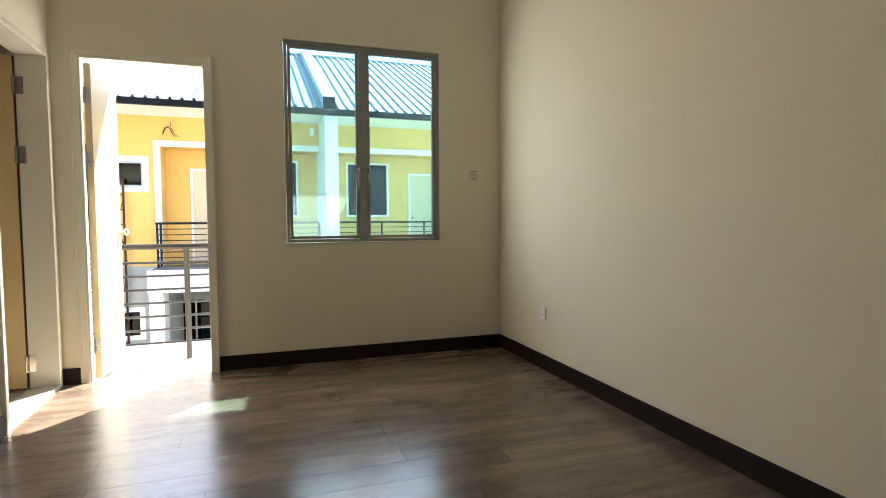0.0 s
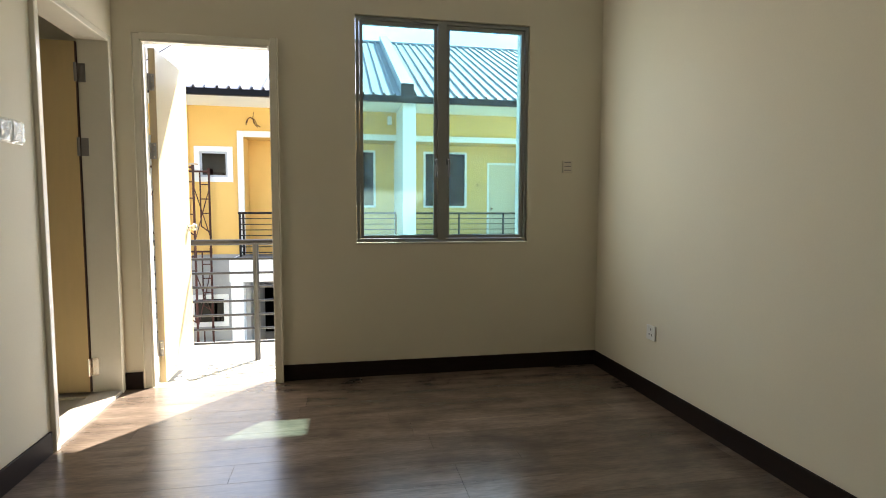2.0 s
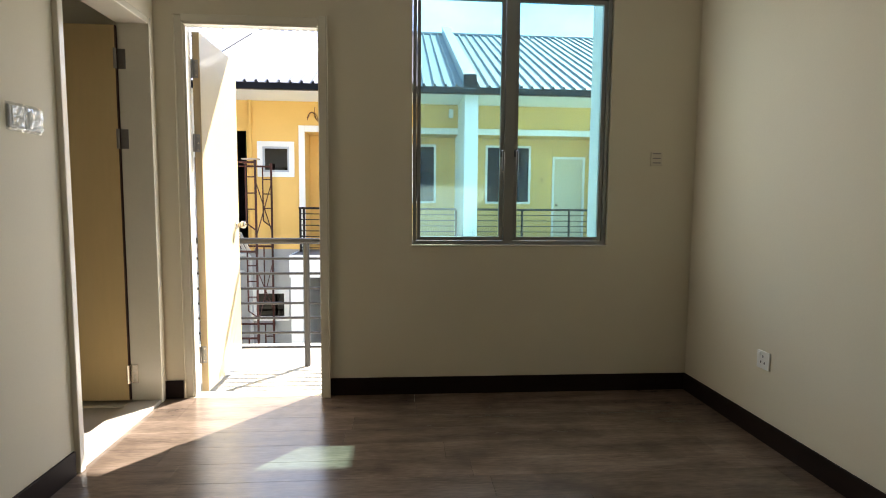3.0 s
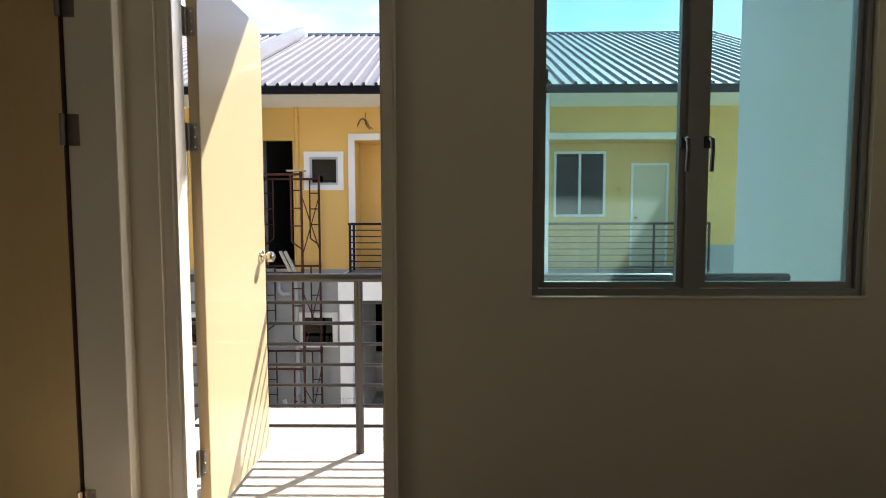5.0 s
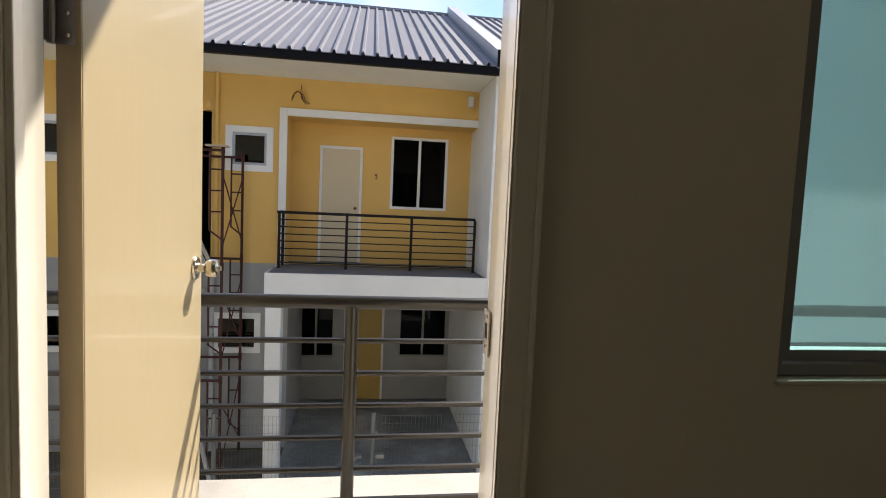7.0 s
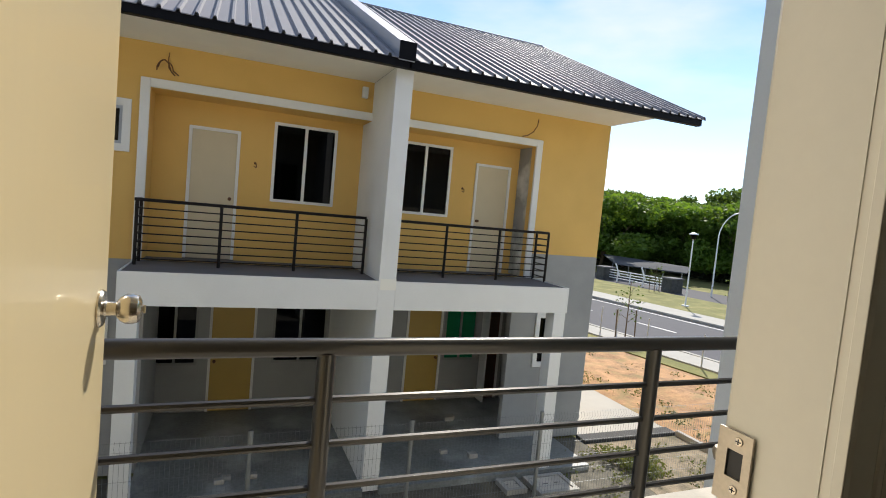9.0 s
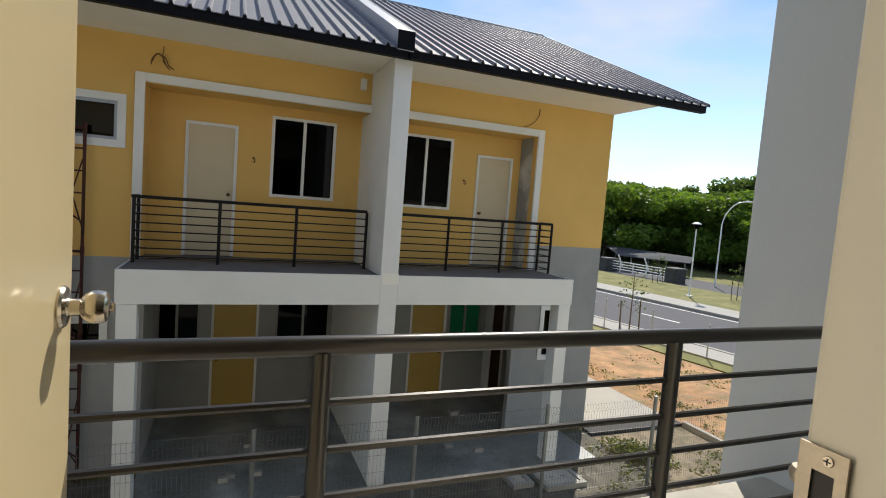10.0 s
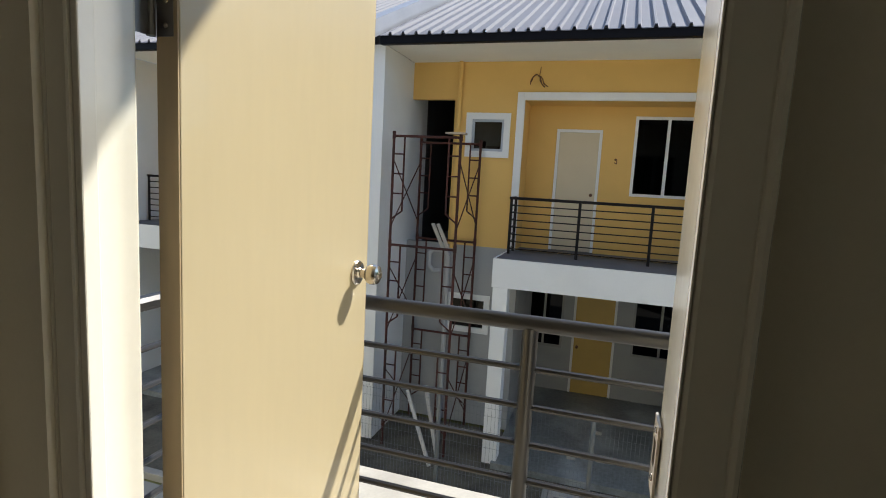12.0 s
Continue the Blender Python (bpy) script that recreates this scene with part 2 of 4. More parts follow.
# ---- mesh helpers ----
def bm_box(bm, x0, x1, y0, y1, z0, z1, bevel=0.0):
    r = bmesh.ops.create_cube(bm, size=1.0, matrix=Matrix.Translation(((x0 + x1) / 2, (y0 + y1) / 2, (z0 + z1) / 2)) @ Matrix.Diagonal((x1 - x0, y1 - y0, z1 - z0, 1)))
    if bevel:
        es = list({e for v in r["verts"] for e in v.link_edges})
        bmesh.ops.bevel(bm, geom=es, offset=bevel, segments=2, affect="EDGES", profile=0.5)
    return bm


def box(x0, x1, y0, y1, z0, z1, bevel=0.0):
    return bm_box(bmesh.new(), x0, x1, y0, y1, z0, z1, bevel)


def bm_tube(bm, a, b, r, seg=10, r2=None):
    a, b = Vector(a), Vector(b)
    d = b - a
    m = Matrix.Translation((a + b) / 2) @ d.to_track_quat("Z", "Y").to_matrix().to_4x4()
    bmesh.ops.create_cone(bm, cap_ends=True, segments=seg, radius1=r, radius2=r if r2 is None else r2, depth=d.length, matrix=m)
    return bm


def tube(a, b, r, seg=10, r2=None):
    return bm_tube(bmesh.new(), a, b, r, seg, r2)


def spin(profile, axis_m, seg=20):
    """A turned shape: (radius, height) pairs about the z axis of axis_m."""
    bm = bmesh.new()
    rings = []
    for r, h in profile:
        rings.append([bm.verts.new(axis_m @ Vector((r * math.cos(2 * math.pi * i / seg), r * math.sin(2 * math.pi * i / seg), h))) for i in range(seg)])
    for p, q in zip(rings, rings[1:]):
        for i in range(seg):
            bm.faces.new((p[i], p[(i + 1) % seg], q[(i + 1) % seg], q[i]))
    bm.faces.new(list(reversed(rings[0])))
    bm.faces.new(rings[-1])
    return bm


def bm_path(bm, pts, r, seg=6):
    for a, b in zip(pts, pts[1:]):
        bm_tube(bm, a, b, r, seg)
    return bm


def plate(u, v, holes, w0, w1, axis="y"):
    """A wall slab over u (along) and v (up) with rectangular holes, from w0 to w1 in thickness. axis: the thickness axis."""
    holes = [(max(h[0], u[0]), min(h[1], u[1]), max(h[2], v[0]), min(h[3], v[1])) for h in holes]
    us = sorted({u[0], u[1], *[h[0] for h in holes], *[h[1] for h in holes]})
    vs = sorted({v[0], v[1], *[h[2] for h in holes], *[h[3] for h in holes]})
    bm = bmesh.new()
    cache = {}

    def vert(a, b, c):
        k = (round(a, 5), round(b, 5), round(c, 5))
        if k not in cache:
            cache[k] = bm.verts.new((a, c, b) if axis == "y" else (c, a, b) if axis == "x" else (a, b, c))
        return cache[k]

    def solid(i, j):
        if i < 0 or j < 0 or i >= len(us) - 1 or j >= len(vs) - 1:
            return False
        cu, cv = (us[i] + us[i + 1]) / 2, (vs[j] + vs[j + 1]) / 2
        return not any(h[0] < cu < h[1] and h[2] < cv < h[3] for h in holes)

    for i in range(len(us) - 1):
        for j in range(len(vs) - 1):
            if not solid(i, j):
                continue
            a0, a1, b0, b1 = us[i], us[i + 1], vs[j], vs[j + 1]
            for w in (w0, w1):
                bm.faces.new([vert(a0, b0, w), vert(a1, b0, w), vert(a1, b1, w), vert(a0, b1, w)])
            if not solid(i - 1, j):
                bm.faces.new([vert(a0, b0, w0), vert(a0, b1, w0), vert(a0, b1, w1), vert(a0, b0, w1)])
            if not solid(i + 1, j):
                bm.faces.new([vert(a1, b0, w0), vert(a1, b1, w0), vert(a1, b1, w1), vert(a1, b0, w1)])
            if not solid(i, j - 1):
                bm.faces.new([vert(a0, b0, w0), vert(a1, b0, w0), vert(a1, b0, w1), vert(a0, b0, w1)])
            if not solid(i, j + 1):
                bm.faces.new([vert(a0, b1, w0), vert(a1, b1, w0), vert(a1, b1, w1), vert(a0, b1, w1)])
    bmesh.ops.recalc_face_normals(bm, faces=bm.faces)
    return bm


def mesh_of(name, bm, material, smooth=False):
    me = bpy.data.meshes.new(name)
    bm.to_mesh(me)
    bm.free()
    me.materials.append(material)
    if smooth:
        for p in me.polygons:
            p.use_smooth = True
        me.set_sharp_from_angle(angle=radians(35))
    return me


def part(name, bm, material, parent=None, label="", smooth=False):
    ob = new(name, mesh_of(name, bm, material, smooth))
    ob.parent = parent
    if parent is not None and parent.type == "EMPTY":
        ob.matrix_parent_inverse = Matrix.Translation(-parent.location)
    if label:
        tagged(ob, label)
    return ob


def thing(name, label, category, group="", kind="", at=(0, 0, 0)):
    ob = new(name)
    ob.location = at
    ob.empty_display_size = 0.1
    return tagged(ob, label, category, group, kind)


def solo(name, bm, material, label, category, group="", kind="", smooth=False):
    return tagged(part(name, bm, material, None, "", smooth), label, category, group, kind)


# ---- our building: shell ----
WT = 0.085                     # front wall thickness
RX, LX = 2.115, -0.875          # room's side walls
BACK, CEIL = -6.0, 2.95
GROUND = -3.0
DOOR = (-0.775, 0.025, 0.0, 2.075)
WIN = (0.485, 1.608, 0.858, 2.260)
SIDE = (-0.838, -0.035, 0.0, 2.03)

# unseen run out to x = -16 added to bounce sun on far houses
wall_front = solo("wall_front", plate((-16.0, RX + 5), (-0.002, 3.9), [(DOOR[0], DOOR[1], -0.01, DOOR[3]), WIN], 0.0, WT), M_WALL, "cream painted wall with a door and a window", "wall", kind="structure")
solo("wall_front_lower", box(-16.0, RX + 5, -0.1, WT, GROUND, -0.002), M_WALL, "plain painted lower wall of the house", "wall", kind="structure")
wall_right = solo("wall_right", box(RX, RX + 0.15, BACK, -0.001, -0.15, 3.9), M_WALL, "cream painted plain wall with a socket", "wall", kind="structure")
wall_left = solo("wall_left", plate((BACK, -0.001), (-0.001, CEIL), [(SIDE[0], SIDE[1], -0.01, SIDE[3])], LX - 0.15, LX, axis="x"), M_WALL, "cream painted wall with a side doorway", "wall", kind="structure")
solo("wall_back", box(-3.2, RX, BACK - 0.15, BACK, 0, CEIL), M_WALL, "cream painted back wall", "wall", kind="structure")
solo("wall_bathroom", box(-3.2, -3.05, BACK, -0.001, 0, CEIL), M_WALL, "plain wall of the side room", "wall", kind="structure")
solo("wall_bathroom_divider", box(-3.05, LX - 0.15, -2.2, -2.1, 0, CEIL), M_WALL, "plain dividing wall of the side room", "wall", kind="structure")
solo("ceiling", box(-3.2, RX, BACK, -0.001, CEIL, CEIL + 0.1), M_CEIL, "plain white ceiling", "ceiling", kind="structure")
solo("floor_bathroom", box(-3.05, LX - 0.02, -2.1, -0.001, -0.12, -0.012), M_TILE, "pale tiled floor of the side room", "floor", kind="structure")
floor = solo("floor", box(LX - 0.02, RX, BACK, 0.0, -0.15, -0.012), M_SKIRT, "dark grey-brown laminate plank floor", "floor", kind="structure")

# roof of our building, whose eave shades the balcony
bm = bmesh.new()
EY, EZ, SLOPE = 1.58, 3.235, 0.46
vs = [bm.verts.new(p) for p in ((-16.5, EY, EZ), (8, EY, EZ), (8, -6.5, EZ + SLOPE * (EY + 6.5)), (-16.5, -6.5, EZ + SLOPE * (EY + 6.5)))]
f = bm.faces.new(vs)
g = bmesh.ops.extrude_face_region(bm, geom=[f])
for v in g["geom"]:
    if isinstance(v, bmesh.types.BMVert):
        v.co.z += 0.06
bmesh.ops.recalc_face_normals(bm, faces=bm.faces)
solo("roof", bm, M_ROOF, "grey metal roof over the balcony", "roof", kind="structure")
solo("roof_soffit", box(-16.5, 8, WT, EY - 0.05, EZ - 0.05, EZ - 0.02), M_SOFF, "white soffit under the eave", "soffit", kind="structure")

# skirting
sk = thing("baseboard", "dark brown skirting board along the walls", "skirting", kind="structure")
part("skirting_board", box(0.028, RX - 0.012, -0.012, -0.0005, 0, 0.100, 0.003), M_SKIRT, sk)
part("skirting_board", box(LX + 0.001, DOOR[0] - 0.003, -0.012, -0.0005, 0, 0.100, 0.003), M_SKIRT, sk)
part("skirting_board", box(RX - 0.012, RX - 0.0005, BACK, 0, 0, 0.100, 0.003), M_SKIRT, sk)
part("skirting_board", box(LX + 0.0005, LX + 0.012, BACK, SIDE[0] - 0.012, 0, 0.100, 0.003), M_SKIRT, sk)

# balcony
BZ = -0.118
balcony = solo("balcony_floor", box(-1.35, 2.14, WT + 0.001, 1.60, BZ - 0.3, BZ, 0.006), M_CONC, "pale stained concrete balcony floor with a ledge", "balcony", kind="structure")
solo("door_sill", box(DOOR[0], DOOR[1], 0.0, WT + 0.02, BZ, -0.004, 0.004), M_CONC, "pale concrete threshold under the balcony door", "threshold", kind="structure")
solo("fin_wall", box(2.14, 2.30, WT + 0.001, 1.85, GROUND, EZ - 0.06), M_FWHITE, "pale grey party wall at the balcony's end", "wall", kind="structure")


# ---- door in the front wall ----
def door_frame(name, label, x0, x1, zt, y0, y1):
    t = thing(name, label, "door frame", kind="structure", at=(x0, 0, 0))
    w = 0.042
    for a, b, ys, ye in ((x0, x0 + w, y0 + 0.056, y1 + 0.038), (x1 - w, x1, y0, y1)):
        part("jamb", box(a, b, ys, ye, -0.003, zt, 0.005), M_WHITE, t)
    part("head", box(x0 + w, x1 - w, y0 + 0.030, y1, zt - w, zt, 0.004), M_WHITE, t)
    for bx, by in ((x0 - 0.002, y0 + 0.056), (x1 + 0.002, y0)):
        part("bead", tube((bx, by + 0.002, 0.0), (bx, by + 0.002, zt), 0.0055, 8), M_WHITE, t, smooth=True)
    s = 0.012
    part("door_stop", box(x0 + w, x0 + w + s, y0 + 0.060, y1 - 0.036, -0.003, zt - w, 0.002), M_WHITE, t)
    part("door_stop", box(x1 - w - 0.001, x1 - w, y0 + 0.020, 0.022, -0.003, zt - w), M_WHITE, t)
    part("edge_bead", box(x1 - w - 0.002, x1 - w, y0 + 0.001, y0 + 0.011, -0.003, zt - w, 0.0008), M_WHITE, t)
    part("door_stop", box(x0 + w + s, x1 - w - s, y0 + 0.028, y1 - 0.036, zt - w - s, zt - w, 0.002), M_WHITE, t)
    return t


fr = door_frame("door_frame_1", "white painted frame of the balcony door", DOOR[0], DOOR[1], DOOR[3], -0.042, 0.078)
st = part("strike_plate", plate((0.886, 0.961), (0.040, 0.0785), [(0.913, 0.941, 0.049, 0.067)], DOOR[1] - 0.042 - 0.0045, DOOR[1] - 0.042 - 0.002, axis="y"), M_STRIKE, fr, "dull steel strike plate with two screws")


def strike(st_ob):
    """Swap the plate's axes so that it lies on the jamb: along z, across y."""
    for v in st_ob.data.vertices:
        a, c, b = v.co
        v.co = (c, b, a)


strike(st)
part("strike_pocket", box(DOOR[1] - 0.0441, DOOR[1] - 0.0439, 0.049, 0.067, 0.913, 0.941), M_BLACK, fr)
lip = spin([(0.0105, -0.006), (0.0125, 0.0), (0.0125, 0.003), (0.0105, 0.007)], Matrix.Translation((DOOR[1] - 0.034, 0.0785, 0.927)), 12)
part("lip", lip, M_STRIKE, st, smooth=True)
for z in (0.902, 0.952):
    part("screw", spin([(0.001, 0.0016), (0.0042, 0.0012), (0.0048, 0)], Matrix.Translation((DOOR[1] - 0.0465, 0.055, z)) @ pose(0, 0, 0, 0, -90, 0), 12), M_STEEL, st)
    slot = bm_box(box(DOOR[1] - 0.0484, DOOR[1] - 0.0479, 0.0522, 0.0578, z - 0.0005, z + 0.0005), DOOR[1] - 0.0484, DOOR[1] - 0.0479, 0.0545, 0.0555, z - 0.0028, z + 0.0028)
    part("screw_slot", slot, M_BLACK, st)


def hinge(parent, x, y, z, ax):
    """Butt hinge: knuckle and two leaves. ax 'y': leaf on a door that stands along y."""
    h = part("hinge", tube((x, y, z - 0.05), (x, y, z + 0.05), 0.007, 10), M_HINGE, parent, "dark steel butt hinge")
    if ax == "y":
        part("hinge_leaf", box(x + 0.004, x + 0.034, y + 0.006, y + 0.0075, z - 0.05, z + 0.05), M_HINGE, h)
        part("hinge_leaf", box(x - 0.002, x + 0.001, y - 0.034, y - 0.004, z - 0.05, z + 0.05), M_HINGE, h)
    else:
        part("hinge_leaf", box(x - 0.002, x + 0.034, y - 0.009, y - 0.005, z - 0.05, z + 0.05), M_HINGE, h)
        part("hinge_leaf", box(x - 0.034, x - 0.004, y + 0.003, y + 0.006, z - 0.05, z + 0.05), M_HINGE, h)
    for dz in (-0.035, 0.0, 0.035):
        if ax == "y":
            part("screw", spin([(0.001, 0.002), (0.004, 0.0015), (0.0045, 0)], Matrix.Translation((x + 0.022, y + 0.006, z + dz)) @ pose(0, 0, 0, 90, 0, 0), 8), M_STEEL, h)
    return h


LEAF_X0, LEAF_X1, LEAF_Y0, LEAF_Y1 = -0.742, -0.700, 0.156, 0.815
leaf = thing("door_1", "beige laminate balcony door standing open outwards", "door", kind="structure", at=(LEAF_X0, LEAF_Y0, 0))
part("door_panel", box(LEAF_X0 + 0.002, LEAF_X1, LEAF_Y0 + 0.003, LEAF_Y1 - 0.003, -0.02, 2.03, 0.0015), M_DOORLEAF, leaf)
part("edge_strip", box(LEAF_X0 + 0.003, LEAF_X1 - 0.001, LEAF_Y0, LEAF_Y0 + 0.003, -0.02, 2.03), M_DOOREDGE, leaf, "wooden edge of the door")
part("edge_strip", box(LEAF_X0 + 0.003, LEAF_X1 - 0.001, LEAF_Y1 - 0.003, LEAF_Y1, -0.02, 2.03), M_DOOREDGE, leaf, "wooden edge of the door")
for hz in (0.2, 1.42, 1.83):
    hinge(leaf, LEAF_X0, LEAF_Y0 - 0.007, hz, "y")
KP = [(0.033, 0.0), (0.033, 0.003), (0.030, 0.007), (0.015, 0.009), (0.0125, 0.012), (0.0125, 0.026), (0.016, 0.028), (0.022, 0.033), (0.0262, 0.041), (0.0262, 0.052), (0.0235, 0.060), (0.016, 0.064), (0.006, 0.0655), (0.0055, 0.067)]
for sgn, fx in ((1, LEAF_X1), (-1, LEAF_X0 + 0.002)):
    k = part("knob", spin(KP, Matrix.Translation((fx, LEAF_Y1 - 0.062, 0.935)) @ pose(0, 0, 0, 0, 90 * sgn, 0), 28), M_STEEL, leaf, "brushed steel round door knob", smooth=True)
    part("thumb_turn", box(*sorted((fx + sgn * 0.066, fx + sgn * 0.071)), LEAF_Y1 - 0.064, LEAF_Y1 - 0.060, 0.928, 0.942, 0.001), M_STEEL, k)
part("latch_plate", box(LEAF_X0 + 0.009, LEAF_X1 - 0.008, LEAF_Y1 - 0.0005, LEAF_Y1 + 0.001, 0.897, 0.953), M_STEEL, leaf)


# ---- window in the front wall ----
def casement_window(name, label, x0, x1, z0, z1, y0, depth, frame_m, glass_m, handles=True, fw=0.03, sash=0.028, mull=0.03):
    """Two side-hung sashes in a frame; y0 is the frame's inner face, depth goes outwards (+y) or inwards (-y)."""
    t = thing(name, label, "window", kind="structure", at=(x0, y0, z0))
    ya, yb = sorted((y0, y0 + depth))
    xm = (x0 + x1) / 2 - 0.014
    wf = part("window_frame", plate((x0, x1), (z0, z1), [(x0 + fw, xm - mull / 2, z0 + fw, z1 - fw), (xm + mull / 2, x1 - fw, z0 + fw, z1 - fw)], ya, yb), frame_m, t)
    inset = 0.012 if depth > 0 else -0.012
    for k, (a, b) in enumerate(((x0 + fw + 0.003, xm - mull / 2 - 0.003), (xm + mull / 2 + 0.003, x1 - fw - 0.003))):
        c, d = z0 + fw + 0.003, z1 - fw - 0.003
        s0, s1 = sorted((y0 + inset, y0 + depth - inset))
        sp = part("sash", plate((a, b), (c, d), [(a + sash, b - sash, c + sash, d - sash)], s0, s1), frame_m, t)
        part("pane", box(a + sash - 0.004, b - sash + 0.004, (s0 + s1) / 2 - 0.002, (s0 + s1) / 2 + 0.002, c + sash - 0.004, d - sash + 0.004), glass_m, sp)
        if handles:
            hx = b - sash / 2 if k == 0 else a + sash / 2
            hz = z0 + (z1 - z0) * 0.37
            h = part("handle", box(hx - 0.011, hx + 0.011, s0 - 0.02, s0, hz - 0.02, hz + 0.02, 0.003), M_HANDLE, sp, "dark casement handle")
            lev = bmesh.new()
            bm_path(lev, [(hx, s0 - 0.024, hz + 0.012), (hx, s0 - 0.045, hz + 0.004), (hx, s0 - 0.05, hz - 0.03), (hx, s0 - 0.042, hz - 0.1)], 0.007, 8)
            part("lever", lev, M_HANDLE, h)
    return t


casement_window("window_1", "grey aluminium casement window with green tinted glass", WIN[0] + 0.004, WIN[1] - 0.004, WIN[2] + 0.004, WIN[3] - 0.004, 0.018, 0.05, M_ALU, M_GLASS, fw=0.020, sash=0.020, mull=0.054)
solo("window_sill", box(WIN[0] - 0.004, WIN[1] + 0.004, -0.006, 0.017, WIN[2] - 0.008, WIN[2] + 0.003, 0.004), M_WHITE, "white painted inner edge under the window", "window sill", kind="structure")

# ---- side doorway ----
sf = thing("door_frame_2", "white painted frame of the side doorway", "door frame", kind="structure", at=(LX, SIDE[1], 0))
w = 0.035
part("jamb", box(LX - 0.152, LX + 0.008, SIDE[1] - w, SIDE[1], 0, SIDE[3], 0.004), M_WHITE, sf)
part("jamb", box(LX - 0.152, LX + 0.020, SIDE[0], SIDE[0] + 0.035, 0, SIDE[3], 0.004), M_WHITE, sf)
part("head", box(LX - 0.152, LX + 0.008, SIDE[0] + 0.035, SIDE[1] - w, SIDE[3] - w, SIDE[3], 0.004), M_WHITE, sf)
side = thing("door_2", "tan laminate side door standing open", "door", kind="structure", at=(LX - 0.17, SIDE[1], 0))
SY = SIDE[1] - w - 0.005
part("door_panel", box(LX - 0.16 - 0.70, LX - 0.16, SY - 0.004, SY + 0.034, 0.02, 1.985, 0.002), M_SIDELEAF, side)
part("edge_strip", box(LX - 0.16, LX - 0.156, SY - 0.003, SY + 0.033, 0.02, 1.985), M_BROWN, side, "dark edge of the door")
for hz, hm in ((0.165, M_STEEL), (1.412, M_HINGE), (1.817, M_HINGE)):
    h = part("hinge", tube((LX - 0.156, SY - 0.012, hz - 0.05), (LX - 0.156, SY - 0.012, hz + 0.05), 0.008, 10), hm, side, "steel butt hinge")
    part("hinge_leaf", box(LX - 0.15, LX - 0.112, SY + 0.0005, SY + 0.0045, hz - 0.05, hz + 0.05), hm, h)
    for dz in (-0.035, 0.0, 0.035):
        part("screw", spin([(0.001, 0.002), (0.004, 0.0015), (0.0045, 0)], Matrix.Translation((LX - 0.13, SY + 0.0005, hz + dz)) @ pose(0, 0, 0, 90, 0, 0), 8), hm, h)

solo("threshold_side", box(LX - 0.15, LX + 0.004, SIDE[0] + 0.036, SIDE[1] - w - 0.001, -0.012, 0.018, 0.004), M_TILE, "pale stone threshold of the side doorway", "threshold", kind="structure")

# ---- wall plates ----
sw = thing("light_switch", "pair of white switch plates still in clear wrapping", "switch", at=(LX, -1.0, 1.3))
for k, (a, b) in enumerate(((-1.103, -1.027), (-1.021, -0.945))):
    p = part("cover_plate", box(LX, LX + 0.009, a, b, 1.336, 1.412, 0.003), M_PLATE, sw)
    for j in range(2):
        part("rocker", box(LX + 0.009, LX + 0.012, a + 0.012, b - 0.012, 1.345 + j * 0.030, 1.372 + j * 0.030, 0.0012), M_PLATE, p)
rf = random.Random(8)
for a, b in ((-1.112, -1.022), (-1.026, -0.934)):
    fb = bmesh.new()
    rows_ = [[fb.verts.new((LX + (0.002 if i in (0, 8) or j in (0, 8) else 0.0145 + rf.uniform(-0.002, 0.005)), a + (b - a) * i / 8 + rf.uniform(-0.002, 0.002), 1.326 + 0.096 * j / 8 + rf.uniform(-0.002, 0.002))) for i in range(9)] for j in range(9)]
    for j in range(8):
        for i in range(8):
            fb.faces.new((rows_[j][i], rows_[j][i + 1], rows_[j + 1][i + 1], rows_[j + 1][i]))
    part("wrapping_film", fb, M_FILM, sw, "crumpled clear plastic film")
so = thing("wall_socket", "white single wall socket above the skirting", "socket", at=(RX, -0.665, 0.33))
p = part("cover_plate", box(RX - 0.009, RX, -0.729, -0.645, 0.338, 0.422, 0.003), M_PLATE, so)
for dy, dz in ((0, 0.018), (-0.012, -0.012), (0.012, -0.012)):
    part("pin_slot", box(RX - 0.0095, RX - 0.0088, -0.690 + dy, -0.684 + dy, 0.374 + dz, 0.386 + dz), M_BLACK, p)
part("rocker", box(RX - 0.012, RX - 0.009, -0.670, -0.658, 0.40, 0.415, 0.001), M_PLATE, p)
ai = thing("isolator_switch", "cream isolator switch with louvred slots beside the window", "switch", at=(1.88, 0, 1.3))
p = part("cover_plate", box(1.848, 1.918, -0.008, 0, 1.318, 1.398, 0.003), M_PLATE2, ai)
for j in range(3):
    part("slot", box(1.860, 1.906, -0.0095, -0.0075, 1.332 + j * 0.026, 1.338 + j * 0.026), M_HINGE, p)


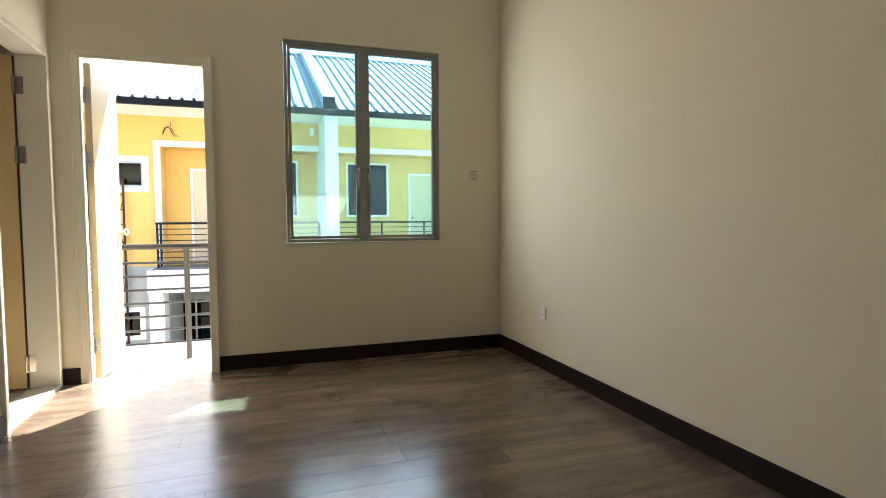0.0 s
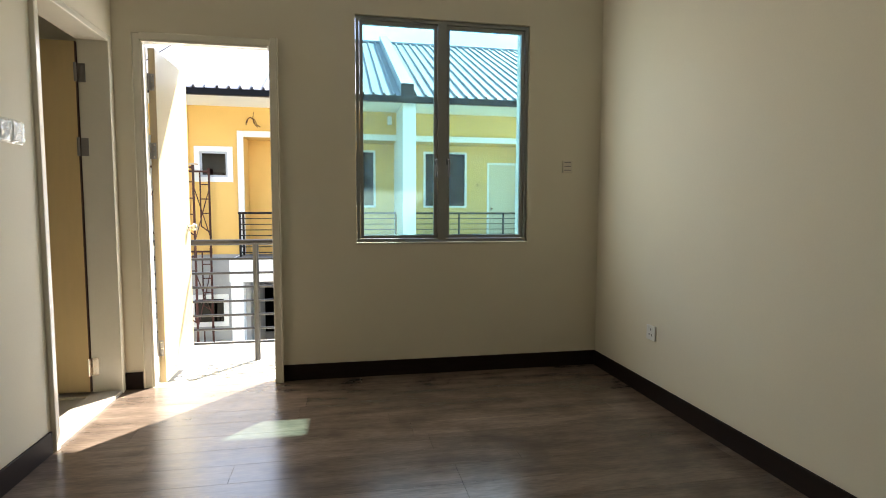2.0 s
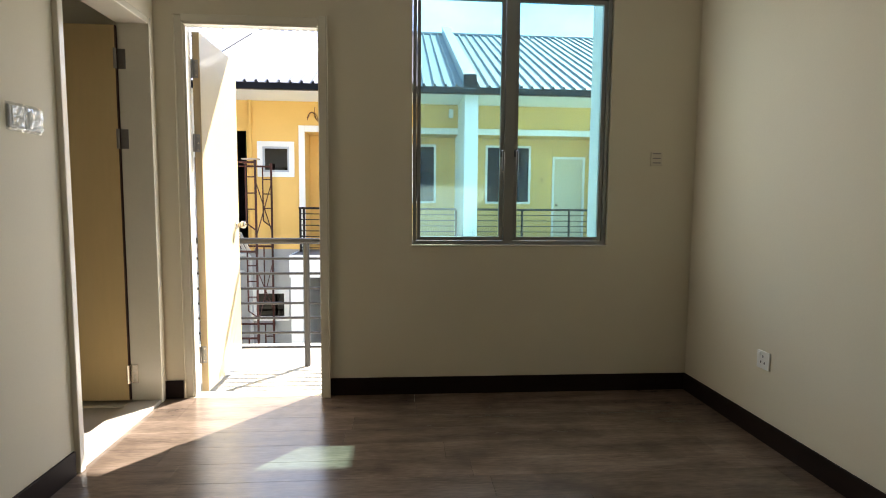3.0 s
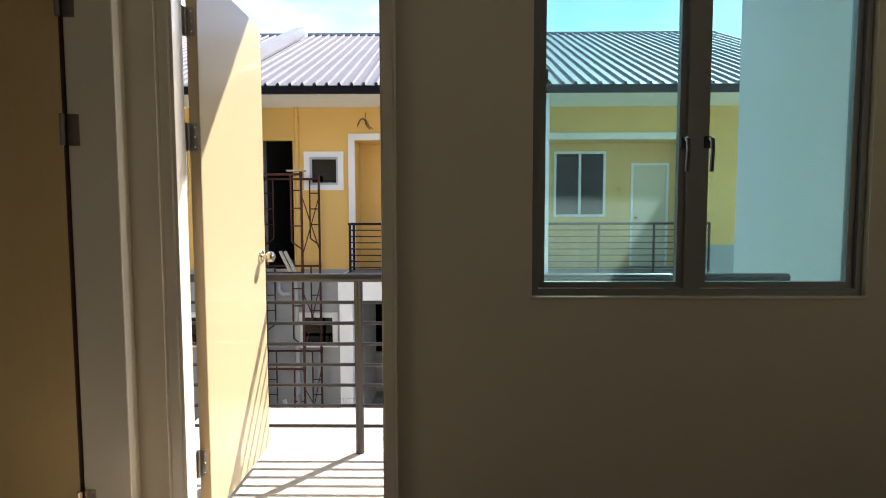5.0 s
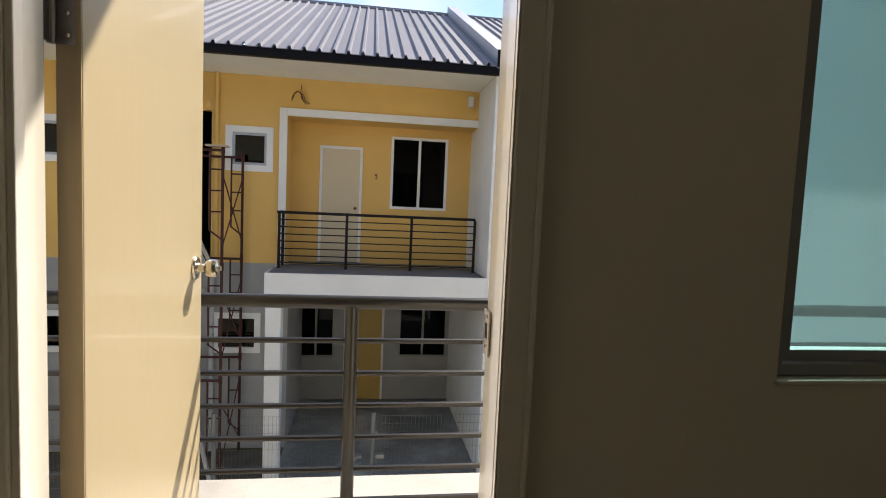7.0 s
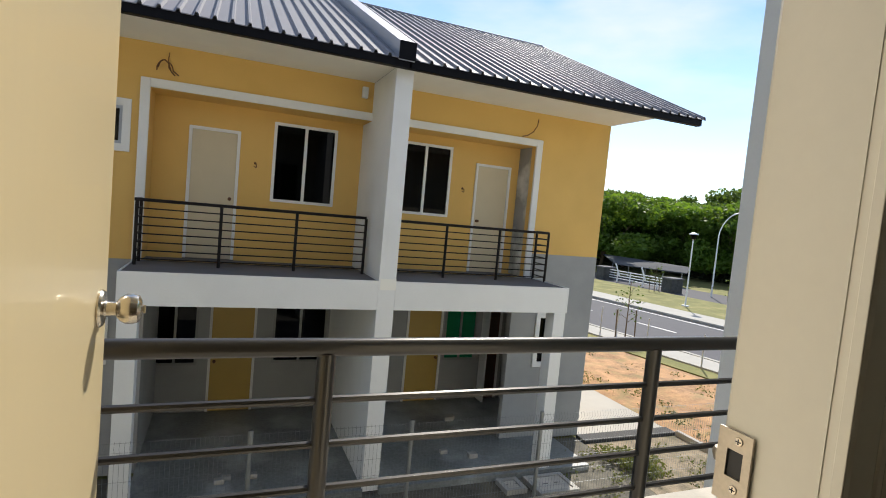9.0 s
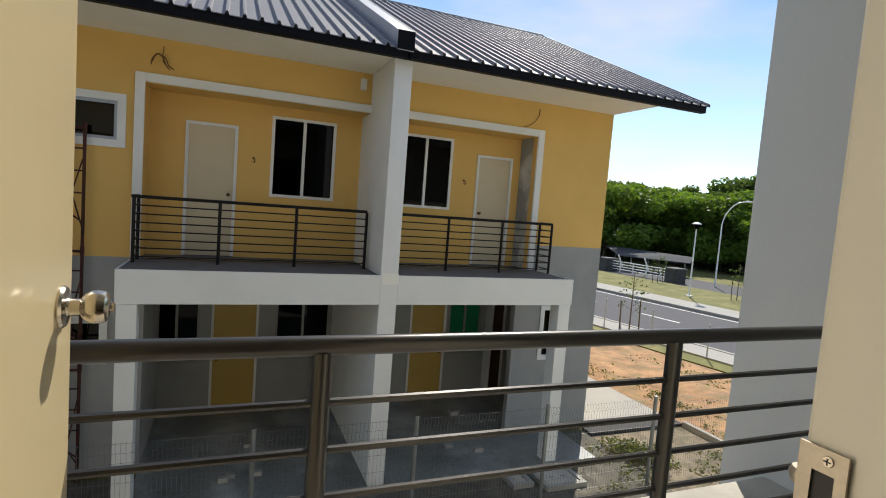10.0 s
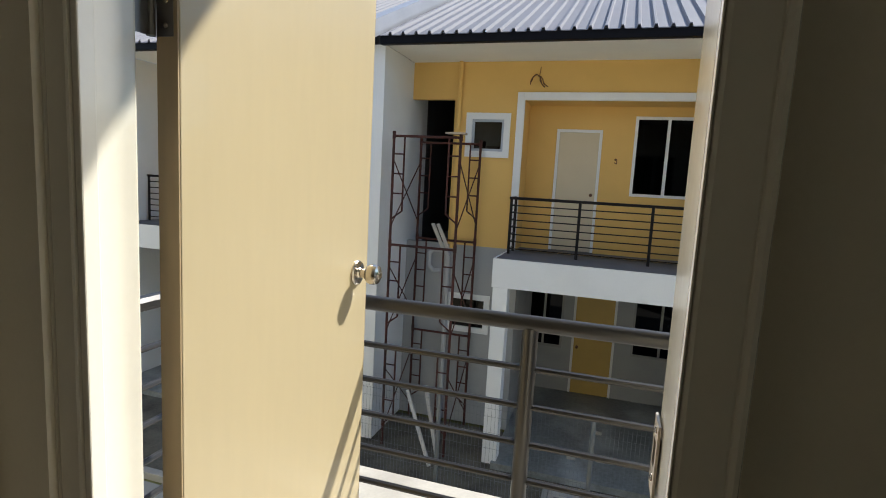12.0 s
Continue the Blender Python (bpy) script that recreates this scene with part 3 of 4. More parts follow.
# ---- balcony railing ----
def railing(name, label, xs, y, zf, ztop, bars, step, m, r_top, r_post, r_bar, returns=(), group="", end=None, first=None):
    """Round posts, top rail and bars between the posts; returns: (x, y_to) of short side runs."""
    t = thing(name, label, "railing", group, at=(xs[0], y, zf))
    x_end = xs[-1] if end is None else end
    zt = ztop - r_top
    z1 = zt - (step if first is None else first)
    part("top_rail", tube((xs[0] - 0.03, y, zt), (x_end, y, zt), r_top, 14), m, t, smooth=True)
    if x_end > xs[-1]:
        cap = [(r_top * math.cos(a * 0.26), r_top * 0.6 * math.sin(a * 0.26)) for a in range(6)]
        part("rail_end", spin(cap, Matrix.Translation((x_end, y, zt)) @ pose(0, 0, 0, 0, 90, 0), 14), m, t, smooth=True)
    for x in xs:
        part("post", tube((x, y, zf), (x, y, zt - r_top * 0.6), r_post, 14), m, t, smooth=True)
    ends = list(xs) + ([x_end] if x_end - xs[-1] > 0.2 else [])
    for a, b in zip(ends, ends[1:]):
        for k in range(bars):
            z = z1 - step * k
            part("bar", tube((a + r_post * 0.7, y, z), (b - r_post * 0.7, y, z), r_bar, 8), m, t, smooth=True)
    for x, y2 in returns:
        part("top_rail", tube((x, y, zt), (x, y2, zt), r_top, 10), m, t, smooth=True)
        part("post", tube((x, y2, zf), (x, y2, zt), r_post, 10), m, t, smooth=True)
        for k in range(bars):
            z = z1 - step * k
            part("bar", tube((x, y, z), (x, y2, z), r_bar, 8), m, t, smooth=True)
    return t


railing("balcony_railing", "dark grey painted steel railing of the balcony", (-1.27, -0.266, 0.744, 1.85), 0.945, BZ, 0.833, 7, 0.1095, M_RAIL, 0.0225, 0.0225, 0.0095, returns=((-1.27, WT + 0.03),), end=1.935, first=0.128)


# ---- house across the yard ----
FY, DY, SY_, RY, GY = 8.20, 8.75, 7.00, 7.75, 10.3     # facade, recessed wall, slab edge, railing, ground-floor wall
EAVE_Y, EAVE_Z, RIDGE_Y = 6.88, 3.19, 12.4
RS = 0.46
FTOP = 3.13
LV = 0.11                     # level of the far upper floor


def ribbed_roof(x0, x1):
    """Long-run metal sheet with trapezoid ribs from the eave to the ridge."""
    bm = bmesh.new()
    prof = []
    x = x0
    while x < x1 - 0.05:
        prof += [(x, 0), (x + 0.135, 0), (x + 0.150, 0.044), (x + 0.178, 0.044), (x + 0.193, 0)]
        x += 0.195
    prof.append((x1, 0))
    rows = []
    for y in (EAVE_Y - 0.115, RIDGE_Y):
        z = EAVE_Z + RS * (y - EAVE_Y) + 0.03
        rows.append([bm.verts.new((px, y, z + pz)) for px, pz in prof])
    low = [[bm.verts.new((v.co.x, v.co.y, v.co.z - 0.012)) for v in r] for r in rows]
    for i in range(len(prof) - 1):
        bm.faces.new((rows[0][i], rows[0][i + 1], rows[1][i + 1], rows[1][i]))
        bm.faces.new((low[0][i + 1], low[0][i], low[1][i], low[1][i + 1]))
        bm.faces.new((low[0][i], low[0][i + 1], rows[0][i + 1], rows[0][i]))
    return bm


def far_window(house, name, x0, x1, z0, z1, y, glass_m, frame_m=None, mull=True, fw=0.045):
    fm = frame_m or M_FWHITE
    xm = (x0 + x1) / 2
    holes = [(x0 + fw, xm - fw / 2, z0 + fw, z1 - fw), (xm + fw / 2, x1 - fw, z0 + fw, z1 - fw)] if mull else [(x0 + fw, x1 - fw, z0 + fw, z1 - fw)]
    wdw = part(name, plate((x0, x1), (z0, z1), holes, y - 0.02, y + 0.05), fm, house, "white framed window with dark glass")
    for h in holes:
        part("pane", box(h[0] - 0.005, h[1] + 0.005, y + 0.012, y + 0.018, h[2] - 0.005, h[3] + 0.005), glass_m, wdw)
    return wdw


def far_door(house, x0, x1, z0, z1, y, leaf_m, knob_right=True):
    d = part("door", box(x0 + 0.045, x1 - 0.045, y + 0.005, y + 0.05, z0, z1 - 0.045, 0.003), leaf_m, house, "plain closed door")
    part("frame", plate((x0, x1), (z0, z1), [(x0 + 0.045, x1 - 0.045, z0 - 1, z1 - 0.045)], y - 0.025, y + 0.06), M_FWHITE, d, "white door frame")
    kx = x1 - 0.11 if knob_right else x0 + 0.11
    part("knob", spin([(0.03, 0), (0.012, 0.01), (0.012, 0.03), (0.027, 0.04), (0.024, 0.06), (0.005, 0.065)], Matrix.Translation((kx, y + 0.006, z0 + 0.95)) @ pose(0, 0, 0, 90, 0, 0), 12), M_WIRE, d)
    return d


def S(a, b):
    return (a, b) if a < b else (b, a)


def terrace_house(label, xf, sg, width, arch, zgrey, void, ground_glass):
    """One unit. xf: inner face of the party wall at its balcony, sg: which way the unit runs from it."""
    X = lambda u: xf + sg * u
    U = lambda a, b: S(X(a), X(b))
    h = thing("terrace_house", label, "house", "row of terrace houses", at=(X(width / 2), FY, GROUND))
    # upper facade with the balcony recess, small window and the open shaft
    ax0, ax1 = U(0, width)
    holes_u = [(*U(0.0, arch - 0.12), LV + 0.01, 2.495)]
    if void:
        holes_u += [(*U(3.42, 3.97), 1.67, 2.21), (*U(4.275, width + 0.01), LV - 0.01, 2.505)]
    part("upper_wall", plate((ax0, ax1), (LV + 0.002, FTOP), holes_u, FY, FY + 0.12), M_YEL, h, "yellow painted upper wall")
    if zgrey > 0.1:
        part("unpainted_band", box(*U(arch + 0.002, width), FY - 0.004, FY, LV - 0.2, zgrey), M_PLAST, h, "bare grey plaster below the yellow paint")
    win_u, door_u = (0.415, 1.42), (1.91, 2.64)
    part("recess_wall", plate(U(0, arch), (0.0, 2.63), [(*U(*win_u), 1.08, 2.345), (*U(*door_u), -0.1, 2.12)], DY, DY + 0.1), M_YEL, h, "yellow painted wall of the balcony")
    part("recess_cheek", box(*U(arch - 0.12, arch - 0.02), FY + 0.121, DY, LV, 2.63), M_PATCH if zgrey > 0.1 else M_YEL, h)
    part("recess_soffit", box(*U(0, arch - 0.121), FY + 0.121, DY, 2.495, 2.63), M_YEL, h)
    # white moulding round the recess
    part("moulding", box(*U(arch - 0.12, arch), FY - 0.05, FY - 0.001, LV, 2.62, 0.006), M_FWHITE, h, "white plaster moulding")
    part("moulding", box(*U(0.0, arch - 0.121), FY - 0.05, FY - 0.001, 2.50, 2.62, 0.006), M_FWHITE, h, "white plaster moulding")
    far_window(h, "window", *U(*win_u), 1.08, 2.345, DY, M_FGLASS)
    far_door(h, *U(*door_u), LV, 2.12, DY, M_FDOOR, knob_right=(sg < 0))
    if void:
        sfw = part("small_window", plate(U(3.33, 4.06), (1.585, 2.295), [(*U(3.43, 3.96), 1.685, 2.195)], FY - 0.035, FY + 0.02), M_FWHITE, h, "small window in a thick white surround")
        part("frame", plate(U(3.43, 3.96), (1.685, 2.195), [(*U(3.47, 3.92), 1.725, 2.155)], FY + 0.0, FY + 0.05), M_BALU, sfw, "grey aluminium frame")
        part("pane", box(*U(3.46, 3.93), FY + 0.02, FY + 0.026, 1.715, 2.165), M_SGLASS, sfw)
        part("downpipe", tube((X(4.19), FY - 0.04, 0.05), (X(4.19), FY - 0.04, FTOP), 0.035, 10), M_YEL, h, "painted downpipe")
        # shaft walls coloured near black for the shade inside
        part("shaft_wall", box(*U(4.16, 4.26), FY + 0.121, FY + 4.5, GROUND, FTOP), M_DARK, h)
        # thin dark sheet added over the white party wall, where only shade lies
        part("shaft_shade_sheet", box(*U(width - 0.012, width - 0.005), FY + 0.75, FY + 4.5, GROUND, FTOP - 0.1), M_DARK, h)
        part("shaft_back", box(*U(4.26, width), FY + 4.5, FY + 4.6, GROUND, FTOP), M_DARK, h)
    # balcony slab
    se = arch - 0.035 if void else arch + 0.045
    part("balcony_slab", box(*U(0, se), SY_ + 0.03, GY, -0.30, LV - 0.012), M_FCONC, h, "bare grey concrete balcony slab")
    part("slab_face", box(*U(0, se), SY_, SY_ + 0.029, -0.31, LV, 0.004), M_FWHITE, h, "white painted slab edge")
    part("slab_end", box(*U(se - 0.001, se + 0.02), SY_, FY, -0.31, LV, 0.004), M_FWHITE, h)
    part("column", box(*U(se - 0.22, se - 0.002), SY_ + 0.002, SY_ + 0.24, GROUND, -0.311, 0.006), M_FWHITE, h, "white square column")
    # ground floor
    gu = se - 0.15 if void else 2.65
    holes_g = []
    if void:
        holes_g = [(*U(3.56, 4.16), -1.30, -0.79)]
    else:
        holes_g = [(*U(3.27, 3.42), -1.5, -0.63)]
    part("lower_wall", plate(U(gu, width), (GROUND, LV + 0.001), holes_g, FY, FY + 0.12), M_PLAST, h, "bare grey plaster lower wall")
    cu = gu if void else 3.75
    part("porch_cheek", box(*U(cu, cu + 0.1), FY + 0.121, GY, GROUND, -0.30), M_PLAST, h)
    if void:
        lw = part("lower_window", plate(U(3.48, 4.24), (-1.376, -0.713), [(*U(3.575, 4.145), -1.285, -0.805)], FY - 0.03, FY + 0.02), M_FWHITE, h, "small window in a white surround")
        part("pane", box(*U(3.565, 4.155), FY + 0.03, FY + 0.036, -1.295, -0.795), M_FGLASS, lw)
    else:
        lw = part("lower_window", plate(U(3.19, 3.49), (-1.58, -0.55), [(*U(3.275, 3.415), -1.49, -0.64)], FY - 0.03, FY + 0.02), M_FWHITE, h, "narrow window in a white surround")
        part("pane", box(*U(3.27, 3.42), FY + 0.03, FY + 0.036, -1.5, -0.63), M_FGLASS, lw)
    gh = [(*U(0.05, 1.08), -2.03, -0.85), (*U(1.38, 2.20), GROUND - 0.1, -0.83), (*(U(2.39, 3.15) if void else U(2.25, 3.03)), -2.05, -0.85)]
    part("porch_wall", plate(U(0, width), (GROUND, -0.30), gh, GY, GY + 0.1), M_PLAST, h, "bare grey porch wall")
    far_window(h, "porch_window", *gh[0], GY, M_FGLASS, M_ALU)
    far_window(h, "porch_window", *gh[2], GY, ground_glass, M_ALU)
    far_door(h, *gh[1][:2], GROUND + 0.06, -0.83, GY, M_GDOOR, knob_right=(sg > 0))
    part("porch_floor", box(*U(0, cu), SY_ - 0.06, GY, GROUND - 0.05, GROUND + 0.06), M_PORCH, h, "dark concrete porch floor")
    # closing walls, so that the rooms are dark
    part("back_wall", box(*U(-0.1, width), 16.6, 16.75, GROUND, FTOP + 0.5), M_PLAST, h)
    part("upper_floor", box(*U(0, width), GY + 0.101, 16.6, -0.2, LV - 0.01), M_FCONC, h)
    part("room_ceiling", box(*U(0, width), FY + 0.121, 16.6, FTOP - 0.1, FTOP), M_SOFF, h)
    if not void:
        part("end_wall", box(*U(width - 0.12, width), FY + 0.121, 16.6, GROUND, FTOP + 0.3), M_YEL, h)
        part("brown_door", box(*U(3.26, 3.58), GY - 0.04, GY - 0.002, GROUND + 0.06, -0.9, 0.003), M_BROWN, h, "dark brown side door")
        part("door_edge_trim", box(*U(3.16, 3.199), GY - 0.30, GY - 0.001, GROUND + 0.06, -0.84, 0.003), M_FWHITE, h, "pale side of the door recess")
        part("door_surround", plate(U(3.20, 3.64), (GROUND + 0.06, -0.84), [(*U(3.26, 3.58), GROUND - 1, -0.9)], GY - 0.05, GY - 0.001), M_FWHITE, h, "white door frame")
    # roof
    end = width if void else width + 0.79
    part("roof", ribbed_roof(*U(0.0 if void else 0.0, end)), M_ROOF, h, "grey ribbed metal roof")
    part("gutter", box(*U(-0.15, end), EAVE_Y - 0.09, EAVE_Y + 0.02, EAVE_Z - 0.135, EAVE_Z - 0.012, 0.008), M_FASCIA, h, "black gutter")
    part("soffit", box(*U(0, width), EAVE_Y + 0.021, FY, FTOP - 0.03, FTOP), M_SOFF, h, "white soffit")
    bm = bmesh.new()
    a, b = U(-0.15, end)
    zr = EAVE_Z + RS * (RIDGE_Y - EAVE_Y) + 0.05
    q = [bm.verts.new(p) for p in ((a, RIDGE_Y, zr), (b, RIDGE_Y, zr), (b, 17.5, zr - RS * 4.9), (a, 17.5, zr - RS * 4.9))]
    bm.faces.new(q)
    part("roof_back", bm, M_ROOF, h)
    part("ridge_cap", tube((a, RIDGE_Y, zr - 0.02), (b, RIDGE_Y, zr - 0.02), 0.07, 8), M_ROOF, h)
    return h


A = terrace_house("yellow two-storey terrace house with a balcony and scaffolding", 1.575, -1, 5.02, 3.235, 0.02, True, M_FGLASS)
B = terrace_house("yellow end terrace house with a balcony beside the road", 1.83, 1, 4.42, 2.925, 0.56, False, M_GGLASS)
C = terrace_house("yellow terrace house seen past the open door", -8.72, 1, 5.02, 3.235, 0.02, True, M_FGLASS)

D = terrace_house("yellow terrace house at the far end of the row", -8.975, -1, 5.02, 3.235, 0.02, True, M_FGLASS)


def party_wall(x0, x1):
    t = thing("party_wall", "pale grey party wall with a metal roof upstand", "wall", "party walls of the terrace", kind="structure", at=((x0 + x1) / 2, SY_, GROUND))
    part("wall", box(x0, x1, SY_, 16.6, GROUND, FTOP - 0.031, 0.006), M_FWHITE, t)
    bm = bmesh.new()
    pts = []
    for x in (x0 - 0.05, x1 - 0.08):
        ring = []
        for y, dz in ((EAVE_Y - 0.12, -0.02), (RIDGE_Y, -0.02), (RIDGE_Y, 0.23), (EAVE_Y - 0.12, 0.23)):
            ring.append(bm.verts.new((x, y, EAVE_Z + RS * (y - EAVE_Y) + dz + 0.02)))
        pts.append(ring)
    for i in range(4):
        j = (i + 1) % 4
        bm.faces.new((pts[0][i], pts[0][j], pts[1][j], pts[1][i]))
    bm.faces.new(pts[0])
    bm.faces.new(list(reversed(pts[1])))
    bmesh.ops.recalc_face_normals(bm, faces=bm.faces)
    part("upstand", bm, M_FLASH, t, "grey metal flashing")
    part("upstand_end", box(x0 - 0.055, x1 - 0.075, EAVE_Y - 0.135, EAVE_Y - 0.12, EAVE_Z - 0.04, EAVE_Z + 0.20), M_FASCIA, t, "dark end cap")
    return t


party_wall(1.575, 1.83)
party_wall(-3.70, -3.445)
party_wall(-8.975, -8.72)
party_wall(-14.25, -13.995)

railing("far_railing", "black steel balcony railing across the yard", (-1.57, -0.54, 0.48, 1.51), RY, LV - 0.012, 0.985, 7, 0.112, M_FRAIL, 0.022, 0.022, 0.009, returns=((-1.57, FY - 0.06),), group="railings of the terrace")
railing("far_railing", "black steel balcony railing across the yard", (1.89, 2.86, 3.835, 4.81), RY, LV - 0.012, 0.985, 7, 0.112, M_FRAIL, 0.022, 0.022, 0.009, returns=((4.81, FY - 0.06),), group="railings of the terrace")
railing("far_railing", "black steel balcony railing across the yard", (-12.12, -11.1, -10.08, -9.04), RY, LV - 0.012, 0.985, 7, 0.112, M_FRAIL, 0.022, 0.022, 0.009, returns=((-12.12, FY - 0.06),), group="railings of the terrace")
railing("far_railing", "black steel balcony railing across the yard", (-8.65, -7.6, -6.6, -5.57), RY, LV - 0.012, 0.985, 7, 0.112, M_FRAIL, 0.022, 0.022, 0.009, returns=((-5.57, FY - 0.06),), group="railings of the terrace")

# ---- small things on the house across the yard ----
def ceiling_wires(x, y, z, seed):
    """Bare cable tails that splay from a short drop and bend back on themselves."""
    rnd = random.Random(seed)
    bm = bmesh.new()
    bm_tube(bm, (x, y, z), (x - 0.015, y - 0.01, z - 0.14), 0.006, 6)
    for a, drop, back in ((-0.15, 0.13, 0.02), (-0.12, 0.09, 0.0), (0.05, 0.17, 0.05), (0.09, 0.16, 0.06), (0.02, 0.11, 0.03)):
        pts = []
        for k in range(8):
            u = k / 7
            bend = math.sin(u * math.pi) * 0.045
            pts.append((x - 0.015 + a * u + rnd.uniform(-0.006, 0.006) + (back if k == 7 else 0), y - 0.015 - 0.03 * u, z - 0.14 + bend * (1 if a < 0 else 0.3) - drop * u * u))
        bm_path(bm, pts, 0.0085, 6)
    return bm


solo("cable_tails", ceiling_wires(-1.33, FY - 0.02, 3.0, 1), M_WIRE, "brown cable tails hanging from the yellow wall", "cable")
bm = bmesh.new()
bm_path(bm, [(4.62, FY - 0.03, 2.98), (4.60, FY - 0.04, 2.86), (4.52, FY - 0.05, 2.74), (4.40, FY - 0.06, 2.66), (4.30, FY - 0.06, 2.635)], 0.008, 6)
solo("loose_cable", bm, M_WIRE, "loose brown cable drooping over the moulding", "cable")
for dx, dz in ((-0.10, 1.655), (3.50, 1.63)):
    t = thing("lamp_point", "small brown wall lamp point beside the balcony door", "cable", "lamp points", at=(dx, DY, dz))
    part("box", spin([(0.020, 0), (0.020, 0.012), (0.012, 0.016)], Matrix.Translation((dx, DY - 0.001, dz)) @ pose(0, 0, 0, 90, 0, 0), 12), M_WIRE, t)
    bm = bmesh.new()
    bm_path(bm, [(dx, DY - 0.02, dz), (dx + 0.02, DY - 0.05, dz - 0.02), (dx + 0.015, DY - 0.05, dz - 0.07), (dx - 0.02, DY - 0.04, dz - 0.05)], 0.007, 6)
    part("cable", bm, M_WIRE, t)
solo("junction_box", box(1.38, 1.47, FY - 0.09, FY - 0.012, 2.83, 3.0, 0.01), M_FWHITE, "white box under the soffit", "box")


solo("paint_patch", box(1.60, 1.835, SY_ - 0.004, SY_ - 0.0005, -0.02, 0.14, 0.001), M_SOFF, "fresh white paint patch on the party wall", "paint patch")


# ---- scaffold ----
def scaffold(x0, x1, y0, y1, z0, lift, n):
    """Frames stand parallel to the wall, front and back; braces cross between them on both sides."""
    t = thing("scaffold_tower", "rusty red steel scaffold tower against the house", "scaffold", at=((x0 + x1) / 2, (y0 + y1) / 2, z0))
    for k in range(n):
        za, zb = z0 + k * lift, z0 + (k + 1) * lift - 0.01
        for y in (y0, y1):
            fr_ = bmesh.new()
            for x in (x0, x1):
                bm_tube(fr_, (x, y, za), (x, y, zb), 0.021, 8)
            bm_tube(fr_, (x0, y, zb - 0.02), (x1, y, zb - 0.02), 0.019, 8)
            for xa, xb in ((x0, x0 + 0.17), (x1, x1 - 0.17)):
                bm_tube(fr_, (xb, y, za + lift * 0.30), (xb, y, zb - 0.02), 0.014, 6)
                bm_tube(fr_, (xa, y, za + lift * 0.22), (xb, y, za + lift * 0.30), 0.012, 6)
                for s in (0.46, 0.64, 0.82):
                    bm_tube(fr_, (xa, y, za + lift * s), (xb, y, za + lift * s), 0.011, 6)
            part("end_frame", fr_, M_RUST, t)
        for x in (x0, x1):
            part("cross_brace", tube((x, y0, za + 0.25), (x, y1, zb - 0.35), 0.009, 6), M_RUST, t)
            part("cross_brace", tube((x, y1, za + 0.25), (x, y0, zb - 0.35), 0.009, 6), M_RUST, t)
            for y in (y0, y1):
                part("coupling_pin", tube((x, y, zb - 0.06), (x, y, zb + 0.05), 0.027, 8), M_RUST, t)
    return t


scaffold(-3.22, -2.20, 6.92, 8.10, GROUND, 1.605, 3)
for k in range(2):
    along = Vector((-0.30, -0.35, 0.88)).normalized()
    flat = along.cross(Vector((0.9, -0.35, 0.2))).normalized()
    side = along.cross(flat)
    m_ = Matrix((side, along, flat)).transposed().to_4x4()
    o = solo("timber_board", box(-0.03, 0.03, -0.22, 0.22, -0.012, 0.012, 0.002), M_PALE, "pale timber board standing against the scaffold", "board", "boards on the scaffold")
    o.matrix_world = Matrix.Translation((-2.72 + 0.085 * k, 7.70, 0.29)) @ m_
solo("timber_board", box(-2.42, -2.13, 6.86, 7.0, 1.83, 1.855, 0.003), M_WOOD, "timber board lying across the top of the scaffold", "board", "boards on the scaffold")
bm = bmesh.new()
bm_path(bm, [(-2.92, FY - 0.06, 0.0), (-2.98, FY - 0.10, -0.06), (-2.98, FY - 0.10, -0.28), (-2.90, FY - 0.10, -0.36), (-2.78, FY - 0.08, -0.34)], 0.035, 10)
bm_path(bm, [(-2.92, FY - 0.06, 0.0), (-2.70, FY - 0.06, 0.0), (-2.66, FY - 0.06, -0.08), (-2.66, FY - 0.06, GROUND)], 0.04, 10)
solo("waste_pipe", bm, M_PVC, "grey plastic waste pipes on the bare lower wall", "pipe", smooth=True)
for k, (xa, ya, xb) in enumerate(((-2.30, 6.55, -2.86), (-2.28, 6.85, -2.66))):
    solo("leaning_board", tube((xa, ya, GROUND + 0.02), (xb, ya + 0.45, GROUND + 0.92), 0.035, 4), M_PALE, "pale timber plank leaning on the scaffold", "board", "leaning planks")


# ---- ground ----
GZ = GROUND - 0.05
solo("ground", box(-300, 500, -300, 600, GZ - 0.4, GZ), M_GRASS, "patchy dry grass and bare ground", "ground", kind="structure")


def strip(name, x_a, x_b, z, m, label, cat, y0=-60, y1=110, tilt=-0.18, th=0.12):
    """A strip along the road: x at y = 17 on both sides, leaning as the road does."""
    bm = bmesh.new()
    pts = [(x_a + tilt * (y0 - 17), y0), (x_b + tilt * (y0 - 17), y0), (x_b + tilt * (y1 - 17), y1), (x_a + tilt * (y1 - 17), y1)]
    top = [bm.verts.new((x, y, z)) for x, y in pts]
    bot = [bm.verts.new((x, y, z - th)) for x, y in pts]
    bm.faces.new(top)
    for i in range(4):
        j = (i + 1) % 4
        bm.faces.new((top[i], bot[i], bot[j], top[j]))
    bmesh.ops.recalc_face_normals(bm, faces=bm.faces)
    return solo(name, bm, m, label, cat, kind="structure")


